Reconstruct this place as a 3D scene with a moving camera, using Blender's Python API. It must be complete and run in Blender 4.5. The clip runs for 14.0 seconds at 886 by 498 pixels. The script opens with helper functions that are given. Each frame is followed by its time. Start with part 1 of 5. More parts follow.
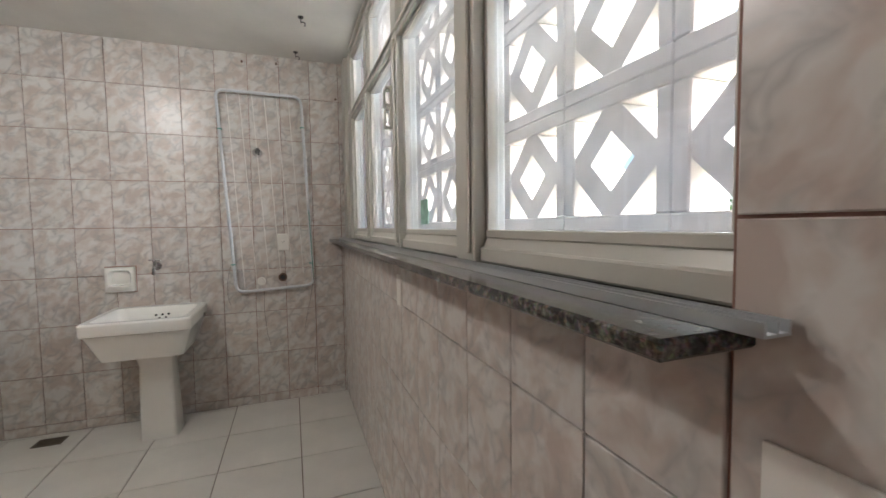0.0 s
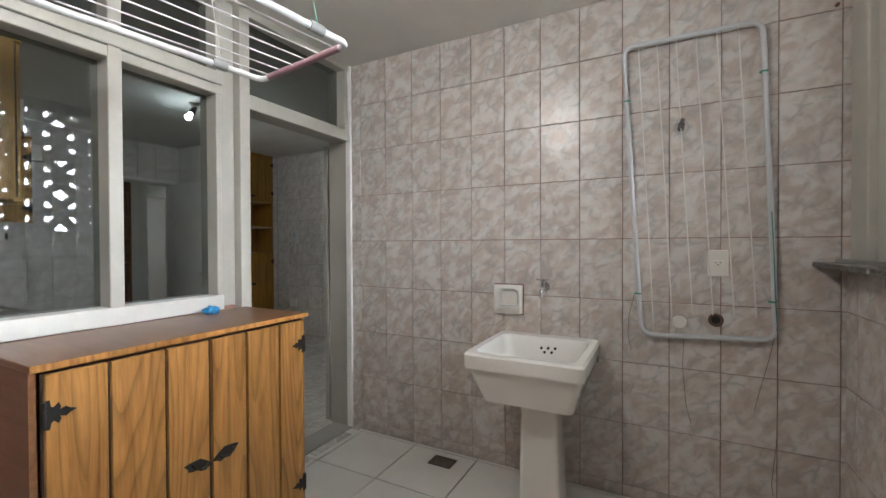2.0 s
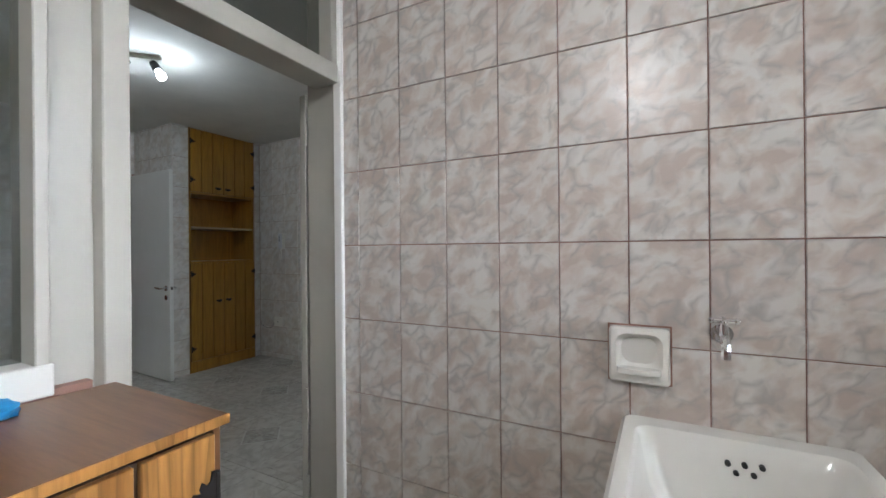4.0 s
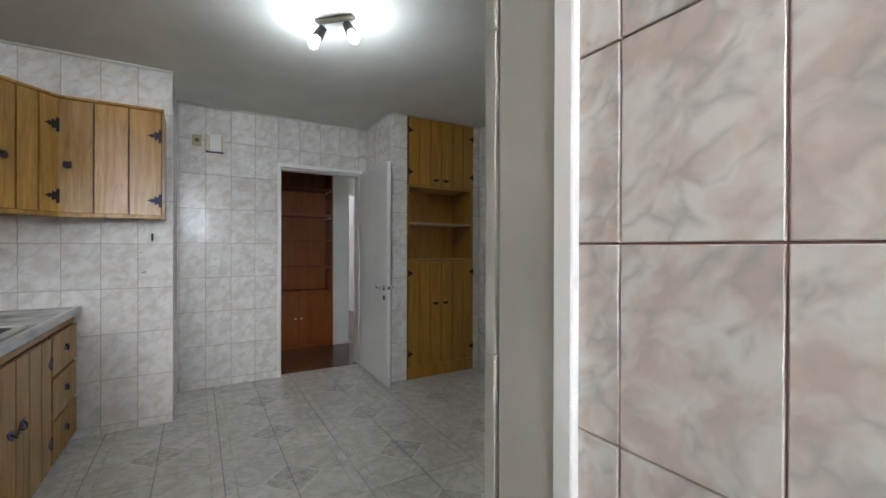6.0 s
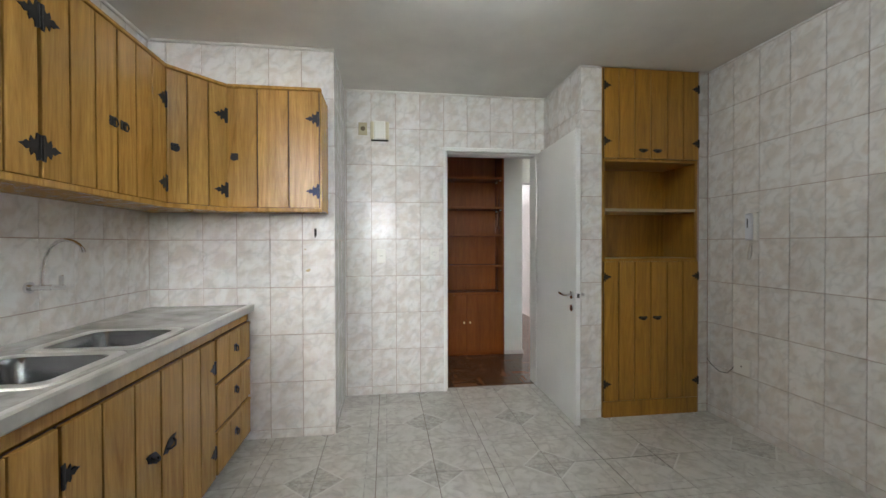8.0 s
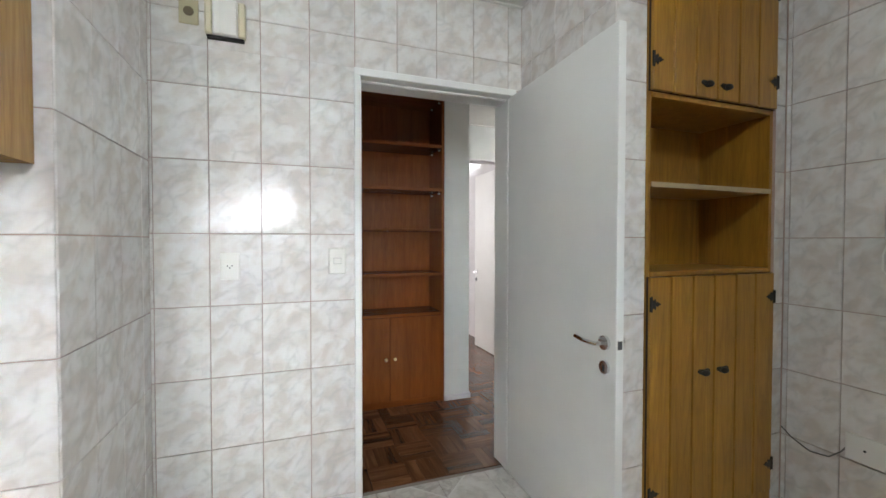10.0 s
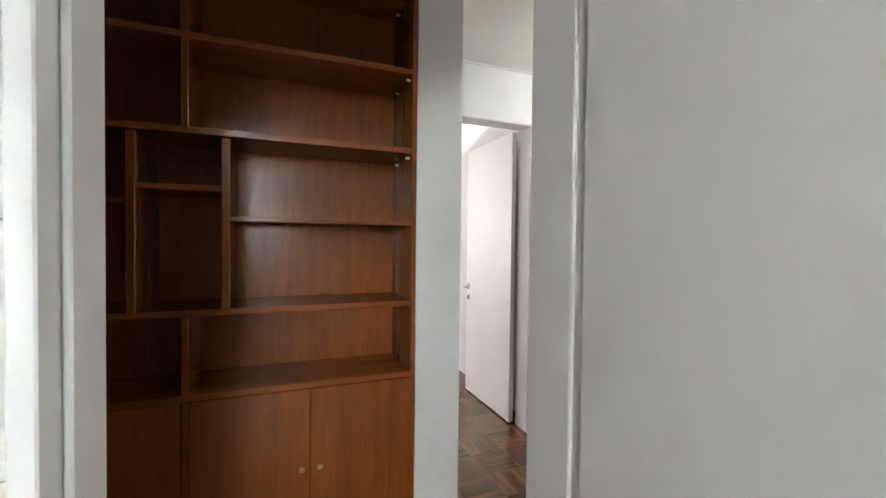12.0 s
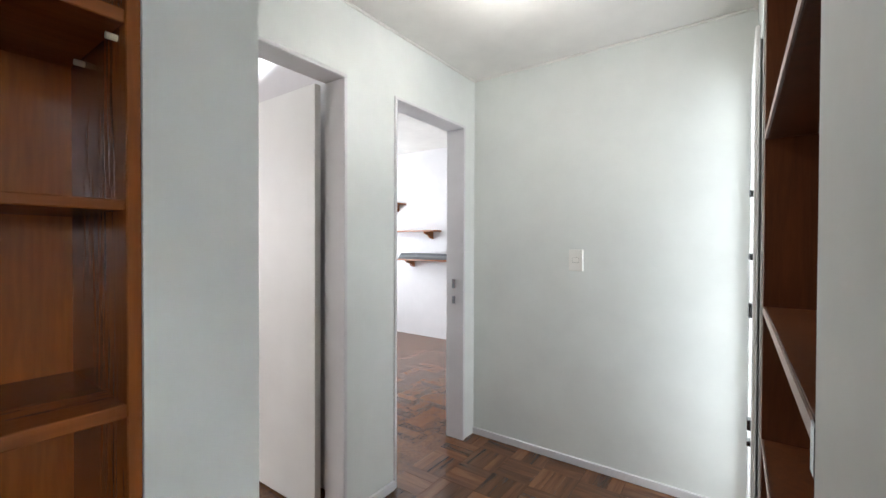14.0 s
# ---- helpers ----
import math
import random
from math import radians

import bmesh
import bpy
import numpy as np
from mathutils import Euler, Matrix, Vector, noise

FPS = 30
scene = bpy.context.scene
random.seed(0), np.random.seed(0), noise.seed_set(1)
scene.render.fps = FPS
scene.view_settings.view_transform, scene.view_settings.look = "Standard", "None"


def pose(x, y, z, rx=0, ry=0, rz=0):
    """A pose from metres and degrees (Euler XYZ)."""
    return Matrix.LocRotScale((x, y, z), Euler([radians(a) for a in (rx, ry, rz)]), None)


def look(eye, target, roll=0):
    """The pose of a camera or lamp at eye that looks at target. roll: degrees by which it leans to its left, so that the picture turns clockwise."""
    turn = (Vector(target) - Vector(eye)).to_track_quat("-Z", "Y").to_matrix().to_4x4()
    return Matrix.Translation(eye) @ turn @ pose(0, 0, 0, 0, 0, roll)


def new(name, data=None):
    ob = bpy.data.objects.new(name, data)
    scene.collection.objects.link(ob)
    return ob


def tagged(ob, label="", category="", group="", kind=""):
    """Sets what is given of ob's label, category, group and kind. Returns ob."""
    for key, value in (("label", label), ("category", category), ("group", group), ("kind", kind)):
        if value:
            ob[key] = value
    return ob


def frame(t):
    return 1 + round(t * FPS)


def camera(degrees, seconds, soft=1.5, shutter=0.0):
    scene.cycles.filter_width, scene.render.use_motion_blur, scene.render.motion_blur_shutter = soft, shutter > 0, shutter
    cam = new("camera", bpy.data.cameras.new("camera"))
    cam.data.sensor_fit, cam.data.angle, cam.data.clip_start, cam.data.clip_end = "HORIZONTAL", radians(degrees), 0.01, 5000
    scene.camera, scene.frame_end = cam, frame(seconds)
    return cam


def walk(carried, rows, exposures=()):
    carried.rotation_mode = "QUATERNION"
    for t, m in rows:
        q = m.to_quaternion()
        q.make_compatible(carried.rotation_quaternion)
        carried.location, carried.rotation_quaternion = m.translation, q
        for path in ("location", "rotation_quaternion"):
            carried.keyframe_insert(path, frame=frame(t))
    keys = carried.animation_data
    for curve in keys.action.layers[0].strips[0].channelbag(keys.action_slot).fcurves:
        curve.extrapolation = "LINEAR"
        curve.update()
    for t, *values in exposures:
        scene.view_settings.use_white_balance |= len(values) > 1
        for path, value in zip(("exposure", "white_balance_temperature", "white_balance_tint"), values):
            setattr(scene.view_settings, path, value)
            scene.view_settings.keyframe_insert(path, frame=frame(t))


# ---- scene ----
cam = camera(94.1, 14.0, shutter=0.06)
METRES, EYE, TILT, LEAN, TURN = 8.0, 1.26, 0.0, 0.0, -20.1
EXPOSURE = 0.0
ROWS = [
    (0.0, 0.0, 0.0, 0.0, -0.05, -3.27, 0.8),
    (0.5, -0.0165, 0.0224, -0.0013, 15.15, -2.79, 1.37),
    (1.0, -0.0354, 0.0471, 0.0008, 29.84, -2.11, 1.58),
    (1.5, -0.0542, 0.0781, 0.0012, 42.18, -1.2, 1.08),
    (2.0, -0.077, 0.1023, -0.0015, 47.72, -0.64, 0.26),
    (4.5, -0.2251, 0.196, -0.0001, 48.18, 0.27, 0.64),
    (5.0, -0.2547, 0.2176, 0.0009, 55.91, 0.4, 0.26),
    (5.5, -0.2844, 0.2317, -0.0015, 66.13, 0.25, -0.15),
    (6.0, -0.3115, 0.2389, 0.0007, 79.36, -0.2, -0.15),
    (6.5, -0.3336, 0.2475, 0.001, 93.36, -0.27, 0.01),
    (7.0, -0.3491, 0.2473, -0.0008, 104.0, -0.62, 0.15),
    (9.5, -0.5473, 0.1831, -0.001, 93.84, -0.9, 0.05),
    (10.0, -0.5965, 0.1867, 0.0015, 90.12, -1.18, -0.06),
    (10.5, -0.6451, 0.1867, 0.001, 88.14, -1.42, -0.26),
    (11.0, -0.688, 0.1873, -0.0001, 88.0, -1.36, -0.53),
    (11.5, -0.7327, 0.1945, 0.0026, 89.16, -1.65, -0.8),
    (12.0, -0.7782, 0.1951, 0.0026, 88.31, -1.13, -0.64),
    (12.5, -0.8141, 0.1912, 0.0028, 84.09, -0.61, -0.41),
    (13.0, -0.8486, 0.1927, 0.0034, 76.48, -0.3, -0.3),
    (13.5, -0.8724, 0.1946, 0.0021, 65.92, -0.65, -0.31),
    (14.0, -0.8935, 0.1904, 0.0038, 55.6, -0.66, -0.2),
]
walk(cam, [(t, pose(0, 0, EYE, TILT, LEAN, TURN) @ pose(METRES * x, METRES * y, METRES * z, 90 + pitch, roll, yaw)) for t, x, y, z, yaw, pitch, roll in ROWS],
     [(t, EXPOSURE + stops, kelvin, 10) for t, stops, kelvin in ((0, 0.4, 6450), (0.5, 0.22, 6450), (1, 0.2, 6550), (2.2, 0.35, 6350), (4.5, 0.55, 6100), (5.5, 0.8, 6150), (6.5, 1.05, 6550), (7.2, 1.35, 6700), (9.5, 1.75, 6450), (11, 1.9, 6400), (11.5, 1.85, 6400), (12, 2.1, 6550), (12.5, 2.35, 6600), (13, 2.2, 6650), (14, 1.85, 6350))])

# ---- world and lights ----
world = bpy.data.worlds.new("world")
scene.world = world
world.use_nodes = True
wn = world.node_tree.nodes
sky = wn.new("ShaderNodeTexSky")
sky.sky_type, sky.sun_disc = "NISHITA", False
sky.sun_elevation, sky.sun_rotation = radians(42), radians(245)
wn["Background"].inputs[1].default_value = 0.15
world.node_tree.links.new(sky.outputs[0], wn["Background"].inputs[0])


def lamp(name, kind, m, power, size=None, size_y=None, colour=(1, 1, 1), spot=None):
    data = bpy.data.lights.new(name, kind)
    data.energy, data.color = power, colour
    if kind == "AREA":
        data.shape, data.size, data.size_y = "RECTANGLE", size, size_y
    elif kind == "SUN":
        data.angle = size
    else:
        data.shadow_soft_size = size
    if spot:
        data.spot_size, data.spot_blend = radians(spot), 0.6
    ob = new(name, data)
    ob.matrix_world = m
    return ob


lamp("sun", "SUN", look((0, 0, 0), (0.75, 0.35, -0.75)), 5.0, radians(0.5), colour=(1, 0.95, 0.87))
# daylight in the openings
lamp("sky_window_light", "AREA", look((6.5, 1.5, 4.2), (0.5, 1.5, 1.9)), 23000, 14.0, 5.6, (0.90, 0.95, 1))
lamp("laundry_globe_light", "POINT", pose(-1.13, 1.38, 2.36), 26, 0.09, colour=(1, 0.97, 0.93))
BULB_TIPS = {s: Vector((0.42 * s + 0.12, 0.42 * s - 0.12, -1)).normalized() for s in (-1, 1)}
for s, tip in BULB_TIPS.items():
    lamp("kitchen_bulb_light", "POINT", Matrix.Translation(Vector((-3.945 + 0.0495 * s, 3.30 + 0.0495 * s, 2.53 - 0.045)) + tip * 0.105), 2.2, 0.03, colour=(0.76, 0.93, 1))
lamp("hall_globe_light", "POINT", pose(-6.92, 5.35, 2.21), 2.4, 0.06, colour=(1, 0.98, 0.95))
lamp("entrance_daylight", "AREA", look((-5.84, 6.06, 1.03), (-6.84, 6.06, 1.03)), 4.2, 0.42, 2.0, (0.90, 0.95, 1))
lamp("study_window_light", "AREA", pose(-11.1, 7.0, 1.5, 0, -90, 0), 26, 1.4, 1.8, (0.9, 0.95, 1))
lamp("bedroom_window_light", "AREA", pose(-11.1, 3.2, 1.5, 0, -90, 0), 16, 1.4, 1.6, (1, 0.95, 0.93))

# ---- materials ----


def material(name, colour=(0.5, 0.5, 0.5), rough=0.5, metal=0.0):
    m = bpy.data.materials.new(name)
    m.use_nodes = True
    b = m.node_tree.nodes["Principled BSDF"]
    b.inputs["Base Color"].default_value = (*colour, 1)
    b.inputs["Roughness"].default_value = rough
    b.inputs["Metallic"].default_value = metal
    return m


def node(m, kind, **values):
    n = m.node_tree.nodes.new(kind)
    for key, value in values.items():
        n.inputs[key.replace("_", " ")].default_value = value
    return n


def link(m, a, b):
    m.node_tree.links.new(a, b)


def ramp(m, source, stops):
    n = m.node_tree.nodes.new("ShaderNodeValToRGB")
    while len(n.color_ramp.elements) < len(stops):
        n.color_ramp.elements.new(0.5)
    for e, (at, c) in zip(n.color_ramp.elements, stops):
        e.position = at
        e.color = (*c, 1) if len(c) == 3 else (c[0], c[0], c[0], 1)
    link(m, source, n.inputs[0])
    return n


def mix(m, factor, a, b, blend="MIX"):
    n = m.node_tree.nodes.new("ShaderNodeMix")
    n.data_type, n.blend_type = "RGBA", blend
    for value, slot in ((factor, 0), (a, 6), (b, 7)):
        if hasattr(value, "is_output"):
            link(m, value, n.inputs[slot])
        elif slot == 0:
            n.inputs[0].default_value = value
        else:
            n.inputs[slot].default_value = (*value, 1)
    return n.outputs[2]


def coords(m, scale=(1, 1, 1), shuffle=True, space="Object"):
    """Coordinates in metres, shifted for each object."""
    c = m.node_tree.nodes.new("ShaderNodeTexCoord")
    p = node(m, "ShaderNodeMapping")
    p.inputs["Scale"].default_value = scale
    link(m, c.outputs[space], p.inputs["Vector"])
    if shuffle:
        info = m.node_tree.nodes.new("ShaderNodeObjectInfo")
        mul = m.node_tree.nodes.new("ShaderNodeMath")
        mul.operation = "MULTIPLY"
        mul.inputs[1].default_value = 37.0
        link(m, info.outputs["Random"], mul.inputs[0])
        link(m, mul.outputs[0], p.inputs["Location"])
    return p.outputs[0]


def bump(m, height, strength, distance=0.002):
    n = node(m, "ShaderNodeBump", Strength=strength, Distance=distance)
    link(m, height, n.inputs["Height"])
    link(m, n.outputs[0], m.node_tree.nodes["Principled BSDF"].inputs["Normal"])


def base(m):
    return m.node_tree.nodes["Principled BSDF"].inputs["Base Color"]


def marbled(name, low, mid, high, vein, rough, scale=9.0, strength=0.75):
    """A glazed tile with brushed marble print: blotches and grey strokes that run aslant."""
    m = material(name, mid, rough)
    turn = coords(m)
    turn.node.inputs["Rotation"].default_value = (0, 0, radians(-38))
    warp = node(m, "ShaderNodeTexNoise", Scale=scale * 1.1, Detail=3.0, Roughness=0.6)
    link(m, turn, warp.inputs["Vector"])
    bent = mix(m, 0.11, turn, warp.outputs["Color"], "ADD")

    def along(x, y):
        p = node(m, "ShaderNodeMapping")
        p.inputs["Scale"].default_value = (x, y, 1.0)
        link(m, bent, p.inputs["Vector"])
        return p.outputs[0]

    def cloud(v, size, detail=4.0, rough_=0.55, twist=0.4):
        n = node(m, "ShaderNodeTexNoise", Scale=size, Detail=detail, Roughness=rough_, Distortion=twist)
        link(m, v, n.inputs["Vector"])
        return n.outputs[0]

    def times(a, b):
        n = m.node_tree.nodes.new("ShaderNodeMath")
        n.operation = "MULTIPLY"
        for k, value in enumerate((a, b)):
            if hasattr(value, "is_output"):
                link(m, value, n.inputs[k])
            else:
                n.inputs[k].default_value = value
        return n.outputs[0]

    c = ramp(m, cloud(along(1.0, 1.35), scale * 2.4, 3.0, 0.5, 0.2), [(0.38, low), (0.47, mid), (0.60, high)])
    web = m.node_tree.nodes.new("ShaderNodeTexVoronoi")
    web.feature = "DISTANCE_TO_EDGE"
    web.inputs["Scale"].default_value = scale * 2.9
    link(m, along(0.85, 1.35), web.inputs["Vector"])
    strokes = ramp(m, web.outputs["Distance"], [(0.0, (1,)), (0.07, (0.6,)), (0.2, (0,))])
    where = ramp(m, cloud(bent, scale * 2.6, 3.0, 0.6), [(0.42, (0,)), (0.58, (1,))])
    col = mix(m, times(times(strokes.outputs[0], where.outputs[0]), strength), c.outputs[0], vein)
    info = m.node_tree.nodes.new("ShaderNodeObjectInfo")
    shade = ramp(m, info.outputs["Random"], [(0, (0.92,)), (1, (1,))])
    link(m, mix(m, 1.0, col, shade.outputs[0], "MULTIPLY"), base(m))
    bump(m, cloud(turn, 14.0, 1.0, 0.5, 0.0), 0.10, 0.003)
    return m


def plain(name, colour, rough, vary=0.06, grain=0.1, scale=3.0, metal=0.0):
    """Paint, plaster, stone dust: a colour with slow stains and a fine grain."""
    m = material(name, colour, rough, metal)
    v = coords(m, shuffle=False)
    slow = node(m, "ShaderNodeTexNoise", Scale=scale, Detail=5.0, Roughness=0.6)
    link(m, v, slow.inputs["Vector"])
    dark = tuple(c * (1 - 2 * vary) for c in colour)
    light = tuple(min(1, c * (1 + vary)) for c in colour)
    c = ramp(m, slow.outputs[0], [(0.3, dark), (0.7, light)])
    link(m, c.outputs[0], base(m))
    fine = node(m, "ShaderNodeTexNoise", Scale=160.0, Detail=3.0)
    link(m, v, fine.inputs["Vector"])
    bump(m, fine.outputs[0], grain, 0.001)
    return m


def wood(name, dark, light, rough, stretch=(26, 26, 2.2), least=0.86, islands=False, rings=0.14):
    """Varnished boards, the grain along the axis of least stretch, with flame-shaped growth rings."""
    m = material(name, light, rough)
    v = coords(m, stretch)
    slow = node(m, "ShaderNodeTexNoise", Scale=0.55, Detail=6.0, Roughness=0.62, Distortion=1.6)
    link(m, v, slow.inputs["Vector"])
    c = ramp(m, slow.outputs[0], [(0.28, dark), (0.48, tuple((a + b) / 2 for a, b in zip(dark, light))), (0.7, light)])
    fine = node(m, "ShaderNodeTexNoise", Scale=7.0, Detail=3.0)
    link(m, v, fine.inputs["Vector"])
    f = ramp(m, fine.outputs[0], [(0.35, (0.88,)), (0.6, (1,))])
    field = node(m, "ShaderNodeTexNoise", Scale=0.22, Detail=1.5, Roughness=0.4)
    link(m, v, field.inputs["Vector"])
    many, saw = m.node_tree.nodes.new("ShaderNodeMath"), m.node_tree.nodes.new("ShaderNodeMath")
    many.operation, many.inputs[1].default_value = "MULTIPLY", 17.0
    saw.operation = "FRACT"
    link(m, field.outputs[0], many.inputs[0])
    link(m, many.outputs[0], saw.inputs[0])
    flame = ramp(m, saw.outputs[0], [(0.0, (1 - rings * 0.4,)), (0.25, (1,)), (0.7, (1 - rings * 0.3,)), (0.95, (1 - rings,))])
    info = m.node_tree.nodes.new("ShaderNodeNewGeometry" if islands else "ShaderNodeObjectInfo")
    shade = ramp(m, info.outputs["Random Per Island" if islands else "Random"], [(0, (least,)), (1, (1,))])
    col = mix(m, 1.0, c.outputs[0], f.outputs[0], "MULTIPLY")
    col = mix(m, 1.0, col, flame.outputs[0], "MULTIPLY")
    link(m, mix(m, 1.0, col, shade.outputs[0], "MULTIPLY"), base(m))
    bump(m, fine.outputs[0], 0.15, 0.001)
    return m


M_GROUT_L = plain("brown_grout", (0.29, 0.165, 0.13), 0.9)
M_GROUT_K = plain("grey_pink_grout", (0.47, 0.35, 0.30), 0.9)
M_TILE_L = marbled("rose_grey_tile", (0.53, 0.455, 0.41), (0.60, 0.54, 0.495), (0.67, 0.648, 0.616), (0.37, 0.36, 0.35), 0.29, 5.0, 0.7)
M_TILE_K = marbled("white_grey_tile", (0.70, 0.645, 0.60), (0.755, 0.715, 0.68), (0.81, 0.79, 0.77), (0.55, 0.53, 0.51), 0.13, 4.5, 0.5)
M_TILE_K.node_tree.nodes["Principled BSDF"].inputs["Specular IOR Level"].default_value = 0.3
M_FLOOR_L = plain("white_floor_tile", (0.66, 0.64, 0.60), 0.3, 0.05, 0.05)
M_FLOOR_GROUT = plain("grey_floor_grout", (0.24, 0.20, 0.17), 0.9)
M_FLOOR_K = marbled("grey_marble_floor_tile", (0.60, 0.575, 0.53), (0.665, 0.64, 0.595), (0.71, 0.69, 0.645), (0.50, 0.475, 0.435), 0.12, 4.5)
M_FLOOR_KIN = marbled("grey_inlay", (0.47, 0.445, 0.405), (0.57, 0.545, 0.505), (0.64, 0.62, 0.58), (0.40, 0.38, 0.35), 0.18, 9.0)
M_FLOOR_KLINE = plain("pale_inlay_line", (0.70, 0.685, 0.65), 0.16, 0.03, 0.02)
M_PLASTER = plain("white_ceiling_paint", (0.74, 0.72, 0.68), 0.85, 0.04)
M_WALLPAINT = plain("pale_green_wall_paint", (0.72, 0.74, 0.708), 0.6, 0.03)
M_WHITEWALL = plain("white_wall_paint", (0.68, 0.665, 0.67), 0.7, 0.03)
# cream paint darkened for partition and laundry door, to stand in for shade
M_FRAME_DIM = plain("cream_paint_darkened", (0.40, 0.388, 0.345), 0.35, 0.05, 0.15)
# the same cream lightened for the outer window, its brightness put into the colour
M_FRAME_LIFTED = plain("cream_paint_lightened", (0.55, 0.535, 0.48), 0.35, 0.05, 0.15)
M_WHITE = plain("white_gloss_paint", (0.82, 0.82, 0.80), 0.48, 0.02, 0.1)
M_CASING = plain("white_casing_paint", (0.58, 0.58, 0.55), 0.45, 0.03, 0.1)
M_JAMB = plain("grey_jamb_paint", (0.46, 0.45, 0.42), 0.4, 0.03)
M_CERAMIC = plain("white_ceramic", (0.8, 0.79, 0.75), 0.1, 0.02, 0.02)
M_PLASTIC = plain("white_plastic", (0.80, 0.785, 0.74), 0.35, 0.03, 0.05)
M_CHROME = material("chrome", (0.78, 0.78, 0.80), 0.1, 1.0)
M_STEEL = plain("brushed_steel", (0.24, 0.245, 0.255), 0.2, 0.05, 0.2, 8.0, 1.0)
M_IRON = plain("black_iron", (0.025, 0.023, 0.022), 0.45, 0.1, 0.4)
M_IRON.node_tree.nodes["Principled BSDF"].inputs["Specular IOR Level"].default_value = 0.2
M_PINE = wood("honey_pine", (0.38, 0.185, 0.038), (0.62, 0.35, 0.088), 0.26)
M_PINE_DARK = wood("amber_pine", (0.31, 0.140, 0.015), (0.50, 0.25, 0.034), 0.28)
M_OAK_L = wood("orange_pine", (0.27, 0.11, 0.024), (0.57, 0.285, 0.082), 0.34, rings=0.38)
M_BROWNTOP = wood("brown_laminate", (0.16, 0.07, 0.03), (0.25, 0.12, 0.055), 0.32, (26, 2.2, 26))
M_MAHOG = wood("reddish_veneer", (0.215, 0.060, 0.0125), (0.29, 0.085, 0.0175), 0.24, (16, 16, 1.4), rings=0.05)
M_MAHOG_H = wood("reddish_veneer_flat", (0.215, 0.060, 0.0125), (0.29, 0.085, 0.0175), 0.24, (1.4, 16, 16), rings=0.05)
# darker copy of the veneer: the second bookcase's shade is in its colour
M_MAHOG_SHADED = wood("red_veneer_shaded", (0.085, 0.028, 0.011), (0.15, 0.05, 0.018), 0.3)
M_GROOVE = plain("dark_groove", (0.05, 0.025, 0.012), 0.8)
M_GRANITE = plain("speckled_granite", (0.17, 0.15, 0.14), 0.16, 0.4, 0.02, 60.0)
_g = node(M_GRANITE, "ShaderNodeTexVoronoi", Scale=220.0)
_n = node(M_GRANITE, "ShaderNodeTexNoise", Scale=75.0, Detail=4.0, Roughness=0.7)
_v = coords(M_GRANITE, shuffle=False)
link(M_GRANITE, _v, _g.inputs["Vector"])
link(M_GRANITE, _v, _n.inputs["Vector"])
_c = ramp(M_GRANITE, _n.outputs[0], [(0.42, (0.03, 0.028, 0.027)), (0.53, (0.11, 0.10, 0.09)), (0.66, (0.27, 0.245, 0.215))])
link(M_GRANITE, mix(M_GRANITE, 0.35, _c.outputs[0], _g.outputs["Color"], "MULTIPLY"), base(M_GRANITE))
M_STONE = plain("grey_counter_marble", (0.50, 0.485, 0.45), 0.25, 0.28, 0.05, 6.0)
M_STONE_EDGE = plain("pale_marble_edge", (0.52, 0.505, 0.47), 0.28, 0.12, 0.05, 9.0)
M_CONCRETE = plain("breeze_block_concrete", (0.62, 0.56, 0.50), 0.9, 0.1, 0.6, 6.0)
M_BRASS = material("brass", (0.7, 0.5, 0.2), 0.3, 1.0)
M_DARK = plain("dark_gap", (0.03, 0.03, 0.03), 0.8)
M_PARQUET = wood("parquet_block", (0.09, 0.033, 0.013), (0.26, 0.115, 0.052), 0.2, (2.2, 26, 26), 0.42)
M_PARQUET_REST = wood("parquet_far", (0.10, 0.038, 0.015), (0.27, 0.12, 0.054), 0.2, (60, 60, 60), 0.5, True)
M_LAWN = plain("grass_green", (0.13, 0.27, 0.035), 0.9, 0.3, 0.5, 2.0)


def glass(name, colour=(1, 1, 1), rough=0.0):
    """Thin pane: clear, with a reflection that grows at a slant."""
    m = bpy.data.materials.new(name)
    m.use_nodes = True
    t = m.node_tree
    t.nodes.remove(t.nodes["Principled BSDF"])
    f = t.nodes.new("ShaderNodeLayerWeight")
    f.inputs[0].default_value = 0.5
    five, add = t.nodes.new("ShaderNodeMath"), t.nodes.new("ShaderNodeMath")
    five.operation, five.inputs[1].default_value = "POWER", 4.0
    add.operation, add.inputs[1].default_value, add.inputs[2].default_value = "MULTIPLY_ADD", 0.9, 0.05
    a, b, s = t.nodes.new("ShaderNodeBsdfTransparent"), t.nodes.new("ShaderNodeBsdfGlossy"), t.nodes.new("ShaderNodeMixShader")
    a.inputs[0].default_value = (*colour, 1)
    b.inputs["Roughness"].default_value = rough
    for x, y in ((f.outputs["Facing"], five.inputs[0]), (five.outputs[0], add.inputs[0]), (add.outputs[0], s.inputs[0]), (a.outputs[0], s.inputs[1]), (b.outputs[0], s.inputs[2]), (s.outputs[0], t.nodes["Material Output"].inputs[0])):
        t.links.new(x, y)
    return m


